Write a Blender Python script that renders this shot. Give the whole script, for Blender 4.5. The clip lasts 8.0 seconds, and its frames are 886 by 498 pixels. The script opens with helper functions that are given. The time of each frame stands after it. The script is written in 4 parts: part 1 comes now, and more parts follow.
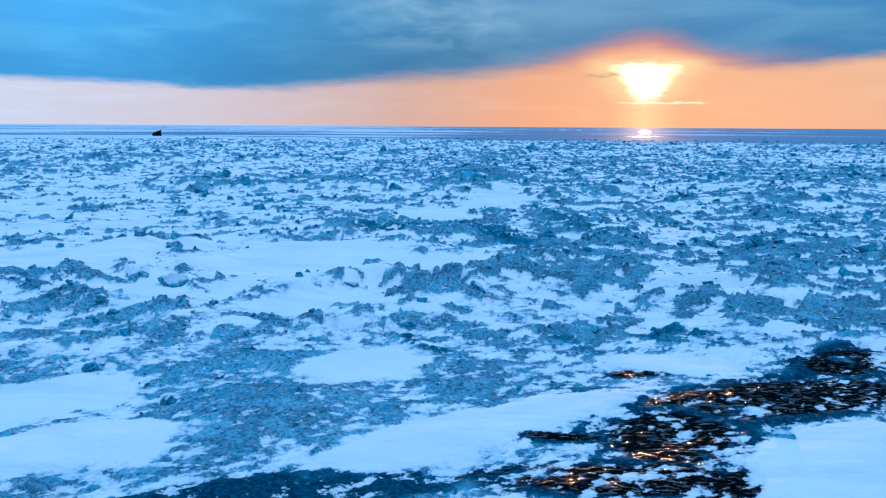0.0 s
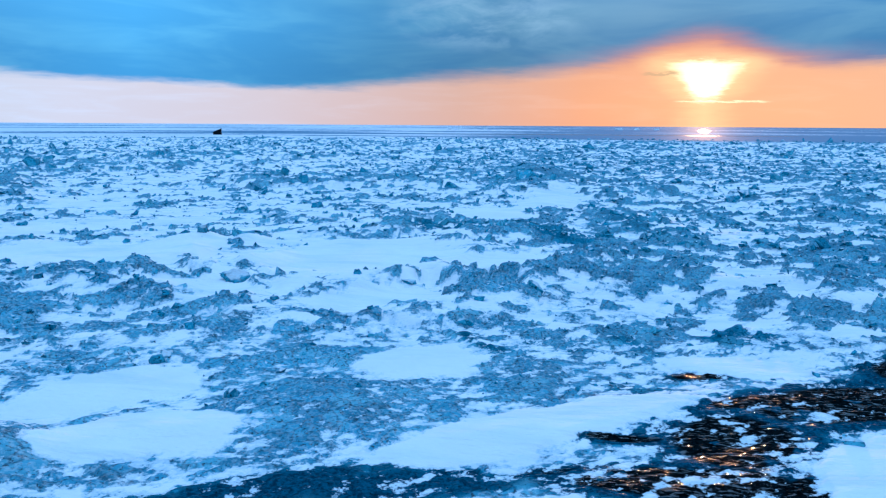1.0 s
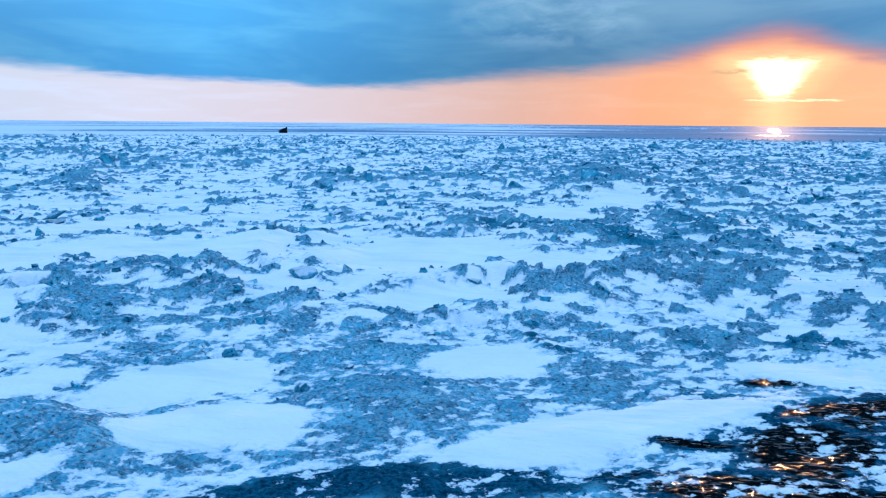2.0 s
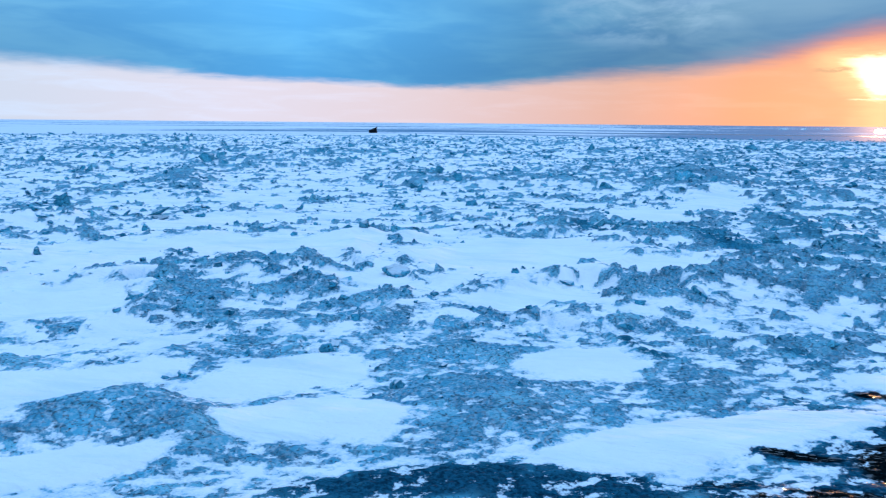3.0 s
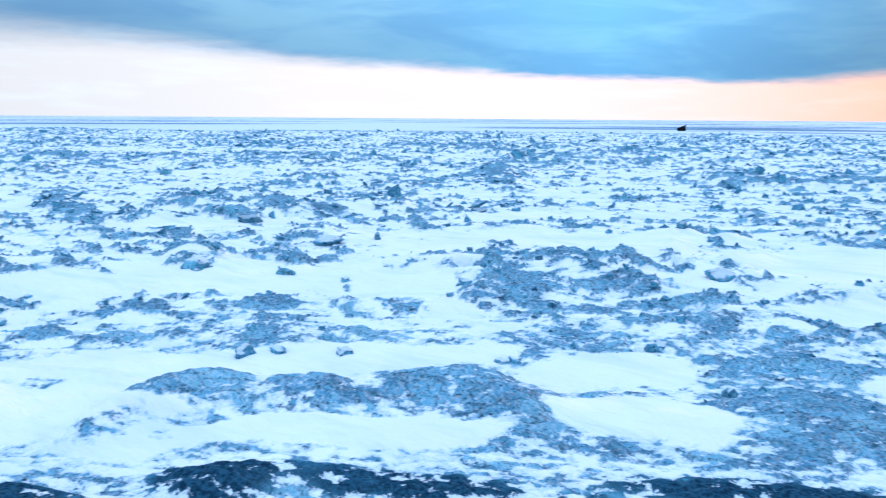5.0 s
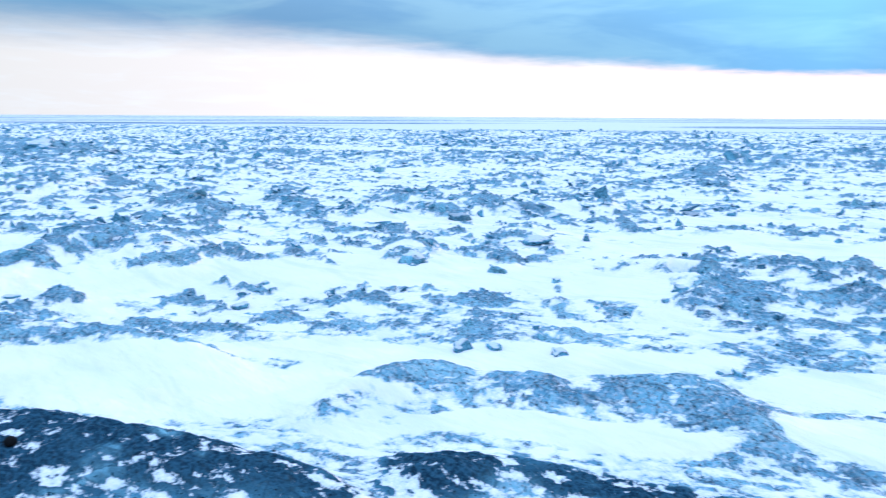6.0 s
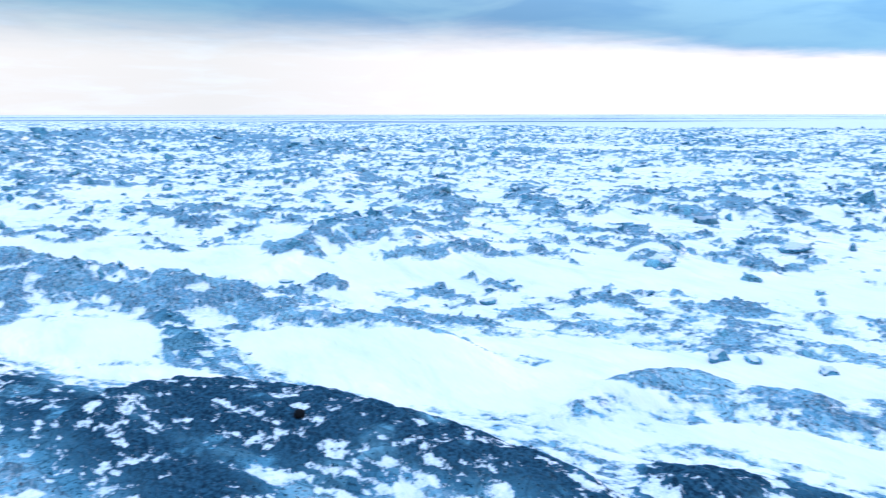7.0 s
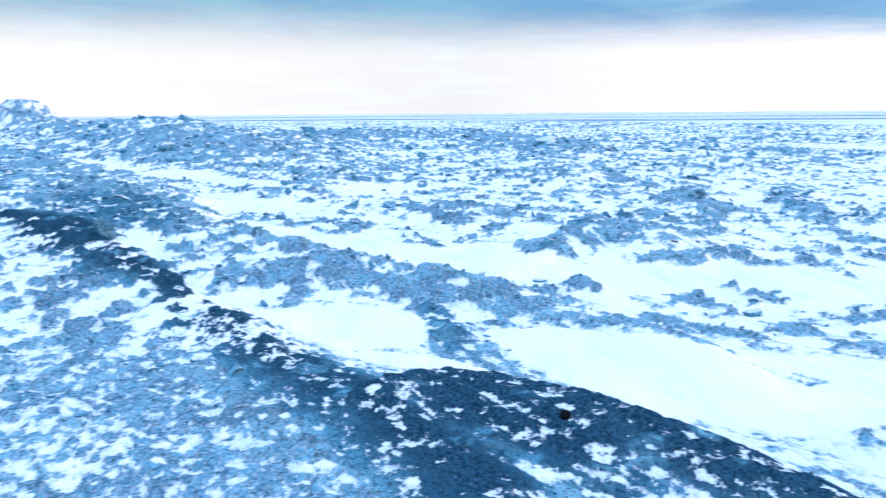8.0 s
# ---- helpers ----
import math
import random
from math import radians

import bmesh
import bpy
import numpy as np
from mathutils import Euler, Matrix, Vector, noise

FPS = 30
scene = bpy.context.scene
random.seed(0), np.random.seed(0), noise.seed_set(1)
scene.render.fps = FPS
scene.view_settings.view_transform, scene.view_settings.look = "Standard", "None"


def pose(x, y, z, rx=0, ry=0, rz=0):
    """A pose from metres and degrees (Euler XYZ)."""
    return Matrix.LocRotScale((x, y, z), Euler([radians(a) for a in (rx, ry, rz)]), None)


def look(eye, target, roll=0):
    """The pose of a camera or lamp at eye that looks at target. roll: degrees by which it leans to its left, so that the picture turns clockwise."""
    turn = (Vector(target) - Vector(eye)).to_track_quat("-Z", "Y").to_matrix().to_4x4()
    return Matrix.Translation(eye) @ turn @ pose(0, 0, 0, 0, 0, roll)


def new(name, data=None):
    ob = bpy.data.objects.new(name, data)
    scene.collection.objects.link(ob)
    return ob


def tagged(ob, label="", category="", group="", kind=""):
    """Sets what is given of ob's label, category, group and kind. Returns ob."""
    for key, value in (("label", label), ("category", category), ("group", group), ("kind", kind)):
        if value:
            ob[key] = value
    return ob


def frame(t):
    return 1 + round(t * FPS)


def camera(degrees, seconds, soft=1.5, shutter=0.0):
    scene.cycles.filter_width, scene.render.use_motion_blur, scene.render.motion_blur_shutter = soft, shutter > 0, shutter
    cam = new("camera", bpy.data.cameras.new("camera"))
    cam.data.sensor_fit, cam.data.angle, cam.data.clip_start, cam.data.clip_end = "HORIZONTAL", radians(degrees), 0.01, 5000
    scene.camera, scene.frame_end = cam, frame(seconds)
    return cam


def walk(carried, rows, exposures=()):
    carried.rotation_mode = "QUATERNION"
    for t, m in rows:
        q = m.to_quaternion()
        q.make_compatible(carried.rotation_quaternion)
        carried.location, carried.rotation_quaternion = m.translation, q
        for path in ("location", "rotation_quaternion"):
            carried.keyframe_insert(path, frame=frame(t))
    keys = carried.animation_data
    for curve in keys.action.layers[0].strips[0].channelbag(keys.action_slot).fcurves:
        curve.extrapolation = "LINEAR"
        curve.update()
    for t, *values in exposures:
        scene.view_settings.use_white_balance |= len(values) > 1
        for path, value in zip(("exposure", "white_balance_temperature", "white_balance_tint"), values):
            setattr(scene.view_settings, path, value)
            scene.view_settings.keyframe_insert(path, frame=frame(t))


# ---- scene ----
cam = camera(56.65, 8.0, soft=1.2, shutter=0.3)
# seconds, eye in metres, yaw to the left, pitch up, roll to the left
ROWS = [
    (0.0, 0.000, 0.000, 1.600, 0.00, -8.49, 0.34),
    (0.5, -0.018, -0.005, 1.600, 1.88, -8.55, 0.41),
    (1.0, -0.034, -0.011, 1.597, 3.79, -8.58, 0.37),
    (1.5, -0.058, -0.017, 1.599, 5.79, -8.65, 0.42),
    (3.0, -0.142, -0.044, 1.602, 14.11, -8.73, 0.50),
    (3.5, -0.178, -0.063, 1.601, 18.20, -8.79, 0.49),
    (4.0, -0.222, -0.082, 1.596, 23.11, -8.86, 0.45),
    (4.5, -0.275, -0.124, 1.595, 28.75, -8.96, 0.42),
    (6.0, -0.415, -0.301, 1.613, 48.67, -9.16, 0.30),
    (6.5, -0.450, -0.379, 1.622, 56.50, -9.22, 0.13),
    (7.0, -0.481, -0.462, 1.635, 64.68, -9.31, -0.07),
    (7.5, -0.499, -0.547, 1.652, 73.02, -9.34, -0.23),
    (8.0, -0.501, -0.637, 1.666, 81.28, -9.36, -0.44),
]
EXPOSURES = [(0.0, 0.21, 5420, 0), (1.5, 0.35, 5600, 2), (3.5, 0.46, 6250, 8), (4.5, 0.74, 6850, 12), (6.5, 1.05, 7700, 19), (8.0, 1.12, 7700, 19)]
walk(cam, [(t, pose(x, y, z, 90 + pitch, 0, yaw) @ pose(0, 0, 0, 0, 0, roll)) for t, x, y, z, yaw, pitch, roll in ROWS], EXPOSURES)

# ---- light ----
SUN_AZ, SUN_EL = radians(-13.56), radians(2.94)
SUN_WAY = Vector((-math.sin(SUN_AZ) * math.cos(SUN_EL), math.cos(SUN_AZ) * math.cos(SUN_EL), math.sin(SUN_EL)))


class Nodes:
    """Shortcuts for building a node tree."""

    def __init__(self, tree):
        self.t = tree
        tree.nodes.clear()

    def add(self, kind, **sets):
        n = self.t.nodes.new(kind)
        for k, v in sets.items():
            setattr(n, k, v)
        return n

    def put(self, socket, v):
        if isinstance(v, bpy.types.NodeSocket):
            self.t.links.new(v, socket)
        else:
            socket.default_value = v

    def math(self, op, a, b=0.0, c=0.0, clamp=False):
        n = self.add("ShaderNodeMath", operation=op, use_clamp=clamp)
        for s, v in zip(n.inputs, (a, b, c)):
            self.put(s, v)
        return n.outputs[0]

    def ramp(self, v, stops, ease="LINEAR"):
        n = self.add("ShaderNodeValToRGB")
        n.color_ramp.interpolation = ease
        els = n.color_ramp.elements
        while len(els) < len(stops):
            els.new(0.5)
        for e, (p, c) in zip(els, stops):
            e.position = p
            e.color = (c, c, c, 1) if isinstance(c, (int, float)) else (*c, 1)
        self.put(n.inputs[0], v)
        return n.outputs[0]

    def mix(self, fac, a, b, how="MIX"):
        n = self.add("ShaderNodeMix", data_type="RGBA", blend_type=how, clamp_factor=True)
        self.put(n.inputs[0], fac)
        for s, v in ((n.inputs[6], a), (n.inputs[7], b)):
            self.put(s, (*v, 1) if isinstance(v, tuple) and len(v) == 3 else v)
        return n.outputs[2]

    def step(self, v, lo, hi):
        n = self.add("ShaderNodeMapRange", interpolation_type="SMOOTHSTEP")
        for s, w in zip(n.inputs, (v, lo, hi, 0.0, 1.0)):
            self.put(s, w)
        return n.outputs[0]

    def noise(self, vec, scale, detail=4.0, rough=0.55, warp=0.0):
        n = self.add("ShaderNodeTexNoise")
        self.put(n.inputs["Vector"], vec)
        for k, v in (("Scale", scale), ("Detail", detail), ("Roughness", rough), ("Distortion", warp)):
            n.inputs[k].default_value = v
        return n.outputs["Fac"]

    def add_warp(self, vec, amount):
        """vec, pushed about by noise, so that cells are not straight."""
        t = self.add("ShaderNodeTexNoise")
        self.put(t.inputs["Vector"], vec)
        t.inputs["Scale"].default_value = 5.0
        k = self.add("ShaderNodeVectorMath", operation="MULTIPLY_ADD")
        self.put(k.inputs[0], t.outputs["Color"])
        k.inputs[1].default_value = (amount * 2, amount * 2, amount * 2)
        self.put(k.inputs[2], vec)
        return k.outputs[0]

    def mapped(self, vec, scale=(1, 1, 1), turn=(0, 0, 0)):
        n = self.add("ShaderNodeMapping")
        self.put(n.inputs["Vector"], vec)
        n.inputs["Scale"].default_value, n.inputs["Rotation"].default_value = scale, turn
        return n.outputs[0]


def make_world():
    """Winter dusk: a grey-blue cloud deck over a clear strip that is orange round the low sun."""
    world = bpy.data.worlds.new("dusk")
    scene.world = world
    world.use_nodes = True
    n = Nodes(world.node_tree)
    way = n.add("ShaderNodeTexCoord").outputs["Generated"]
    xyz = n.add("ShaderNodeSeparateXYZ")
    n.put(xyz.inputs[0], way)
    x, y, z = xyz.outputs
    deg = 180 / math.pi
    el = n.math("MULTIPLY", n.math("ARCSINE", z), deg)
    az = n.math("MULTIPLY", n.math("ARCTAN2", n.math("MULTIPLY", x, -1.0), y), deg)
    az1 = n.math("MULTIPLY_ADD", az, 1 / 360, 0.5)                      # 0..1 round the horizon
    from_sun = n.math("ABSOLUTE", n.math("SUBTRACT", az, math.degrees(SUN_AZ)))

    def at(deg_left):
        return deg_left / 360 + 0.5

    wide = n.noise(n.mapped(way, (7, 7, 60)), 1.0, 5.0, 0.6, 0.3)
    fine = n.noise(n.mapped(way, (30, 30, 200)), 1.0, 4.0, 0.6, 0.2)
    # height of the deck's lower edge, a tenth of a degree a hundredth
    edge = n.math("MULTIPLY", n.ramp(az1, [(at(-180), 0.5), (at(-60), 0.42), (at(-28), 0.41), (at(-22), 0.35), (at(-18), 0.38), (at(-13.6), 0.485), (at(-8.4), 0.38), (at(-2.6), 0.31), (at(2), 0.285),
                                        (at(6), 0.26), (at(12), 0.225), (at(19), 0.24), (at(28), 0.275), (at(46), 0.35), (at(56), 0.42), (at(84), 0.43), (at(180), 0.5)], "CARDINAL"), 10.0)
    edge = n.math("ADD", edge, n.math("MULTIPLY", n.math("SUBTRACT", wide, 0.5), 0.9))
    edge = n.math("ADD", edge, n.math("MULTIPLY", n.math("SUBTRACT", fine, 0.5), 0.45))
    above = n.math("SUBTRACT", el, edge)
    soft = n.ramp(az1, [(at(-180), 0.5), (at(-30), 0.12), (at(-18), 0.14), (at(-8), 0.2), (at(4), 0.2), (at(14), 0.09), (at(28), 0.09), (at(45), 0.2), (at(66), 0.45), (at(95), 0.7), (at(180), 0.5)])
    lid = n.step(above, n.math("MULTIPLY", soft, -1.5), n.math("MULTIPLY", soft, 6.0))
    # the clear strip
    strip = n.ramp(az1, [(at(-180), (0.36, 0.40, 0.50)), (at(-60), (0.75, 0.45, 0.30)), (at(-24), (0.78, 0.36, 0.21)), (at(-6), (0.72, 0.30, 0.18)), (at(3), (0.60, 0.345, 0.285)), (at(16), (0.62, 0.49, 0.51)),
                         (at(28), (0.62, 0.56, 0.63)), (at(48), (0.48, 0.53, 0.62)), (at(80), (0.36, 0.43, 0.50)), (at(112), (0.42, 0.48, 0.55)), (at(180), (0.36, 0.40, 0.50))])
    veil = n.noise(n.mapped(way, (9, 9, 70)), 1.0, 5.0, 0.6, 0.4)
    strip = n.mix(n.math("MULTIPLY", n.step(veil, 0.45, 0.75), 0.45), strip, n.mix(1.0, strip, (1.06, 1.22, 1.35), "MULTIPLY"))
    sky = n.add("ShaderNodeTexSky", sky_type="NISHITA", sun_disc=False, sun_elevation=SUN_EL, sun_rotation=-SUN_AZ)
    clear = n.mix(1.0, strip, n.mix(1.0, sky.outputs[0], (0.004, 0.004, 0.004), "MULTIPLY"), "ADD")
    # the deck
    tone = n.noise(n.mapped(way, (5, 5, 26)), 1.0, 4.0, 0.55, 0.5)
    deck = n.mix(n.step(tone, 0.36, 0.68), (0.92, 1.0, 1.07), (1.4, 1.28, 1.18))
    deck = n.mix(1.0, deck, n.ramp(az1, [(at(-60), (0.09, 0.22, 0.36)), (at(-28), (0.085, 0.21, 0.36)), (at(-10), (0.13, 0.235, 0.36)), (at(0), (0.098, 0.20, 0.315)), (at(8), (0.075, 0.205, 0.36)), (at(24), (0.11, 0.345, 0.61)),
                                         (at(36), (0.098, 0.275, 0.48)), (at(60), (0.09, 0.215, 0.37)), (at(95), (0.055, 0.19, 0.32))]), "MULTIPLY")
    # the deck's underside is thicker, and a paler bank hangs beside the sun
    deck = n.mix(1.0, deck, n.ramp(n.math("MULTIPLY", above, 0.2), [(0.0, (0.80, 0.84, 0.87)), (0.35, (0.88, 0.92, 0.94)), (0.9, (1.08, 1.1, 1.1))]), "MULTIPLY")
    off_x, off_y = n.math("MULTIPLY", n.math("SUBTRACT", az, 1.0), 1 / 7), n.math("MULTIPLY", n.math("SUBTRACT", el, 7.2), 1 / 2.2)
    off = n.math("ADD", n.math("MULTIPLY", off_x, off_x), n.math("MULTIPLY", off_y, off_y))
    bank = n.math("MULTIPLY", n.step(off, 1.4, 0.0), n.step(n.noise(n.mapped(way, (14, 14, 38)), 1.0, 5.0, 0.6, 0.4), 0.36, 0.66))
    deck = n.mix(n.math("MULTIPLY", bank, 0.52), deck, (0.33, 0.47, 0.60))
    overhead = n.step(el, 6.0, 55.0)
    deck = n.mix(overhead, deck, (0.452, 0.74, 1.24))
    fringe = n.math("MULTIPLY", n.step(above, 2.0, -0.2), n.step(from_sun, 13.0, 1.0))
    deck = n.mix(n.math("MULTIPLY", fringe, 0.85), deck, (0.90, 0.23, 0.09))
    colour = n.mix(lid, clear, deck)
    # the sun's glow through thin cloud, ragged, cut off by the deck
    dot = n.add("ShaderNodeVectorMath", operation="DOT_PRODUCT")
    n.put(dot.inputs[0], way)
    dot.inputs[1].default_value = SUN_WAY
    apart = n.math("MULTIPLY", n.math("ARCCOSINE", n.math("MINIMUM", dot.outputs["Value"], 0.9999999)), deg)
    ragged = n.math("ADD", apart, n.math("MULTIPLY", n.math("SUBTRACT", fine, 0.5), 2.2))
    open_sky = n.math("SUBTRACT", 1.0, n.math("MULTIPLY", lid, 0.9))
    halo = n.math("MULTIPLY", n.step(ragged, 5.0, 0.5), open_sky)
    colour = n.mix(n.math("MULTIPLY", halo, 0.6), colour, (0.92, 0.44, 0.21))
    # thin cloud lets the sun through as a ragged lens, flat above and drawn in below
    lift = n.math("MAXIMUM", n.math("MULTIPLY", n.math("SUBTRACT", el, 1.75), 1 / 2.5), 0.0)
    wedge = n.math("MULTIPLY_ADD", n.math("POWER", lift, 0.6), 2.45, n.math("MULTIPLY", n.math("SUBTRACT", fine, 0.5), 1.5))
    top = n.math("ADD", el, n.math("MULTIPLY", n.math("SUBTRACT", fine, 0.5), 0.9))
    side = n.math("SUBTRACT", from_sun, wedge)
    glow = n.math("MULTIPLY", n.step(side, 2.6, -0.4), n.step(top, 4.9, 4.0))
    colour = n.mix(n.math("MULTIPLY", glow, 0.75), colour, (1.05, 0.66, 0.30))
    core = n.math("MULTIPLY", n.math("MULTIPLY", n.step(side, 0.45, -0.8), n.step(top, 4.35, 3.95)), n.step(el, 1.7, 2.3))
    shred = n.noise(n.mapped(way, (60, 60, 300)), 1.0, 4.0, 0.65, 0.3)
    line = n.math("ABSOLUTE", n.math("ADD", n.math("SUBTRACT", el, 1.62), n.math("MULTIPLY", n.math("SUBTRACT", shred, 0.5), 0.35)))
    line = n.math("MULTIPLY", n.step(line, 0.09, 0.02), n.step(n.math("ABSOLUTE", n.math("ADD", az, 14.6)), 3.2, 2.2))
    core = n.math("MAXIMUM", core, n.math("MULTIPLY", line, 0.5))
    colour = n.mix(core, colour, (1.5, 1.2, 0.68))
    # a shred of cloud beside the sun
    wisp = n.math("ABSOLUTE", n.math("ADD", n.math("SUBTRACT", el, 3.42), n.math("MULTIPLY", n.math("SUBTRACT", shred, 0.5), 0.7)))
    wisp = n.math("MULTIPLY", n.step(wisp, 0.14, 0.03), n.step(n.math("ABSOLUTE", n.math("ADD", az, 10.7)), 1.5, 0.7))
    colour = n.mix(n.math("MULTIPLY", wisp, 0.7), colour, (0.62, 0.36, 0.19))
    blob = n.step(n.math("ADD", apart, n.math("MULTIPLY", n.math("SUBTRACT", shred, 0.5), 1.2)), 1.6, 0.1)
    colour = n.mix(blob, colour, (2.2, 1.9, 1.2))
    disc = n.step(apart, 0.7, 0.2)
    colour = n.mix(disc, colour, (14.0, 10.0, 6.0))
    bg = n.add("ShaderNodeBackground")
    n.put(bg.inputs[0], colour)
    bg.inputs[1].default_value = 1.0
    out = n.add("ShaderNodeOutputWorld")
    n.put(out.inputs[0], bg.outputs[0])


make_world()
lamp = bpy.data.lights.new("sun", "SUN")
lamp.energy, lamp.angle, lamp.color = 0.8, radians(1.2), (1.0, 0.45, 0.18)
sun = new("sun", lamp)
sun.matrix_world = look(SUN_WAY * 50, (0, 0, 0))

# ---- fields of the ground, in metres ----
WIND = radians(27)                # snow is swept along this line


def hashed(ix, iy, k):
    h = (ix.astype(np.int64) * 374761393 + iy.astype(np.int64) * 668265263 + k * 974634777) & 0xFFFFFFFF
    h = ((h ^ (h >> 13)) * 1274126177) & 0xFFFFFFFF
    h = ((h ^ (h >> 16)) * 2246822519) & 0xFFFFFFFF
    return (h ^ (h >> 15)) / 4294967295.0


def value_noise(x, y, k=0):
    """Smooth noise between -1 and 1, a metre a cell."""
    ix, iy = np.floor(x), np.floor(y)
    fx, fy = x - ix, y - iy
    fx, fy = fx * fx * fx * (fx * (fx * 6 - 15) + 10), fy * fy * fy * (fy * (fy * 6 - 15) + 10)
    a, b = hashed(ix, iy, k), hashed(ix + 1, iy, k)
    c, d = hashed(ix, iy + 1, k), hashed(ix + 1, iy + 1, k)
    return 2 * ((a * (1 - fx) + b * fx) * (1 - fy) + (c * (1 - fx) + d * fx) * fy) - 1


def fbm(x, y, octaves, k=0, gain=0.5):
    s, amp, tot = 0.0, 1.0, 0.0
    for i in range(octaves):
        s = s + amp * value_noise(x * 2 ** i + 17.3 * i, y * 2 ** i - 9.1 * i, k + i)
        tot, amp = tot + amp, amp * gain
    return s / tot


def blocks(x, y, k=0, tilt=0.9):
    """Tilted slabs, one a cell: height above their bed, and the distance to the cell's middle."""
    ix, iy = np.floor(x), np.floor(y)
    best, val = np.full(x.shape, 9.0), np.zeros(x.shape)
    for dx in (-1, 0, 1):
        for dy in (-1, 0, 1):
            cx, cy = ix + dx, iy + dy
            px, py = cx + 0.1 + 0.8 * hashed(cx, cy, k), cy + 0.1 + 0.8 * hashed(cx, cy, k + 1)
            ex, ey = x - px, y - py
            d = ex * ex + ey * ey
            near = d < best
            h = hashed(cx, cy, k + 2) + tilt * (ex * (hashed(cx, cy, k + 3) - 0.5) + ey * (hashed(cx, cy, k + 4) - 0.5)) * 2
            best, val = np.where(near, d, best), np.where(near, h, val)
    return val, np.sqrt(best)


PATCHES = []


def patch(x, y, rx, ry, turn, cover, rise=0.0, wet=0.0):
    """A stretch of bare ice (cover above 0) or blown snow (below 0), an oval on the plan."""
    PATCHES.append((x, y, rx, ry, radians(turn), cover, rise, wet))


CRESTS = []


def crest(line, near_side, far_side, rise, cover, wet):
    """A sharp-backed ridge of ice along a line on the plan: it falls gently on its right, steeply on its left."""
    CRESTS.append((line, near_side, far_side, rise, cover, wet))


HILLS = []


def hill(x, y, rx, ry, turn, rise):
    HILLS.append((x, y, rx, ry, radians(turn), rise))


# the dark ridge that the shore ends in
patch(-4.46, 0.37, 0.96, 0.37, 25, cover=0.6, rise=0.1, wet=0.52)
patch(-3.85, 1.04, 0.70, 0.27, 18, cover=0.6, rise=0.06, wet=0.52)
patch(-2.96, 1.92, 0.27, 0.17, 62, cover=0.9, rise=0.06, wet=0.52)
patch(-4.79, -1.72, 2.10, 0.77, 39, cover=0.32, rise=0.03, wet=0.16)
patch(-4.86, 0.08, 0.64, 0.30, 6, cover=0.35, wet=0.52)
patch(-6.08, 0.33, 0.69, 0.27, 32, cover=0.6, rise=0.03, wet=0.1)
patch(-10.55, -0.94, 2.86, 0.51, 25, cover=0.7, rise=0.03, wet=0.1)
patch(-14.33, -3.90, 3.19, 0.83, 26, cover=0.9, rise=0.1, wet=0.3)
patch(-11.66, -3.92, 2.66, 0.51, 27, cover=1.1, rise=0.08, wet=0.5)
patch(-11.04, -2.82, 1.54, 0.20, 19, cover=-1.2, rise=0, wet=0)
patch(-26.45, -8.89, 10.90, 1.29, 22, cover=1, rise=0.15, wet=0.1)
patch(-7.39, -2.54, 3.25, 0.41, 29, cover=0.28, rise=0.03, wet=0.16)
patch(-5.02, -1.11, 1.48, 0.37, 22, cover=0.32, rise=0.03, wet=0.2)
patch(-3.07, 2.08, 0.35, 0.11, 32, cover=0.8, rise=0.01, wet=0.52)
patch(-2.22, 2.53, 0.71, 0.09, 30, cover=0.6, rise=0.01, wet=0.52)
# shore under the sun: black wet ice, a clean drift in front of it
patch(2.12, 4.73, 0.81, 0.35, 18, cover=2.8, rise=0.02, wet=1)
patch(2.80, 5.51, 0.53, 0.31, 42, cover=2.2, rise=0.024, wet=0.97)
patch(1.48, 4.69, 0.35, 0.12, 25, cover=1.8, rise=0.008, wet=1)
patch(1.20, 4.10, 0.45, 0.38, 46, cover=1, rise=0.008, wet=1)
patch(0.82, 3.57, 0.57, 0.22, 3, cover=0.85, rise=0.008, wet=1)
patch(0.61, 4.11, 0.26, 0.07, 173, cover=0.9, rise=0.004, wet=0.9)
patch(1.30, 5.29, 0.23, 0.08, 3, cover=1.6, rise=0.004, wet=1)
patch(1.91, 3.78, 0.55, 0.29, 42, cover=-2.6, rise=0.012)
patch(1.31, 3.47, 0.25, 0.12, 65, cover=0.8, wet=1)
patch(-0.46, 3.49, 0.58, 0.17, 7, cover=1.2, rise=0.008, wet=0.53)
patch(-0.22, 3.65, 0.16, 0.06, 0, cover=0.9, rise=0.004, wet=0.53)
patch(0.26, 3.69, 0.20, 0.07, 17, cover=0.5, rise=0.004, wet=0.8)
# apron
patch(3.23, 6.78, 0.86, 0.68, 34, cover=1.1, rise=0.08, wet=0.2)
patch(1.84, 6.34, 0.48, 0.30, 152, cover=1, rise=0.02, wet=0.3)
patch(1.02, 6.09, 0.40, 0.13, 117, cover=0.8, rise=0.01, wet=0.25)
patch(1.57, 5.57, 0.42, 0.23, 157, cover=-1.6, rise=0.02)
patch(2.67, 8.17, 0.87, 0.31, 20, cover=-0.5)
patch(0.27, 4.27, 1.03, 0.20, 33, cover=-1.7, rise=0.03)
patch(-0.59, 5.42, 0.50, 0.37, 70, cover=-1.5, rise=0.02)
patch(-1.86, 4.03, 0.43, 0.30, 12, cover=-1.5, rise=0.02)
patch(-2.25, 4.69, 0.46, 0.27, 35, cover=-1.1, rise=0.02)
patch(0.14, 5.32, 0.76, 0.32, 114, cover=0.75, rise=0.03, wet=0.2)
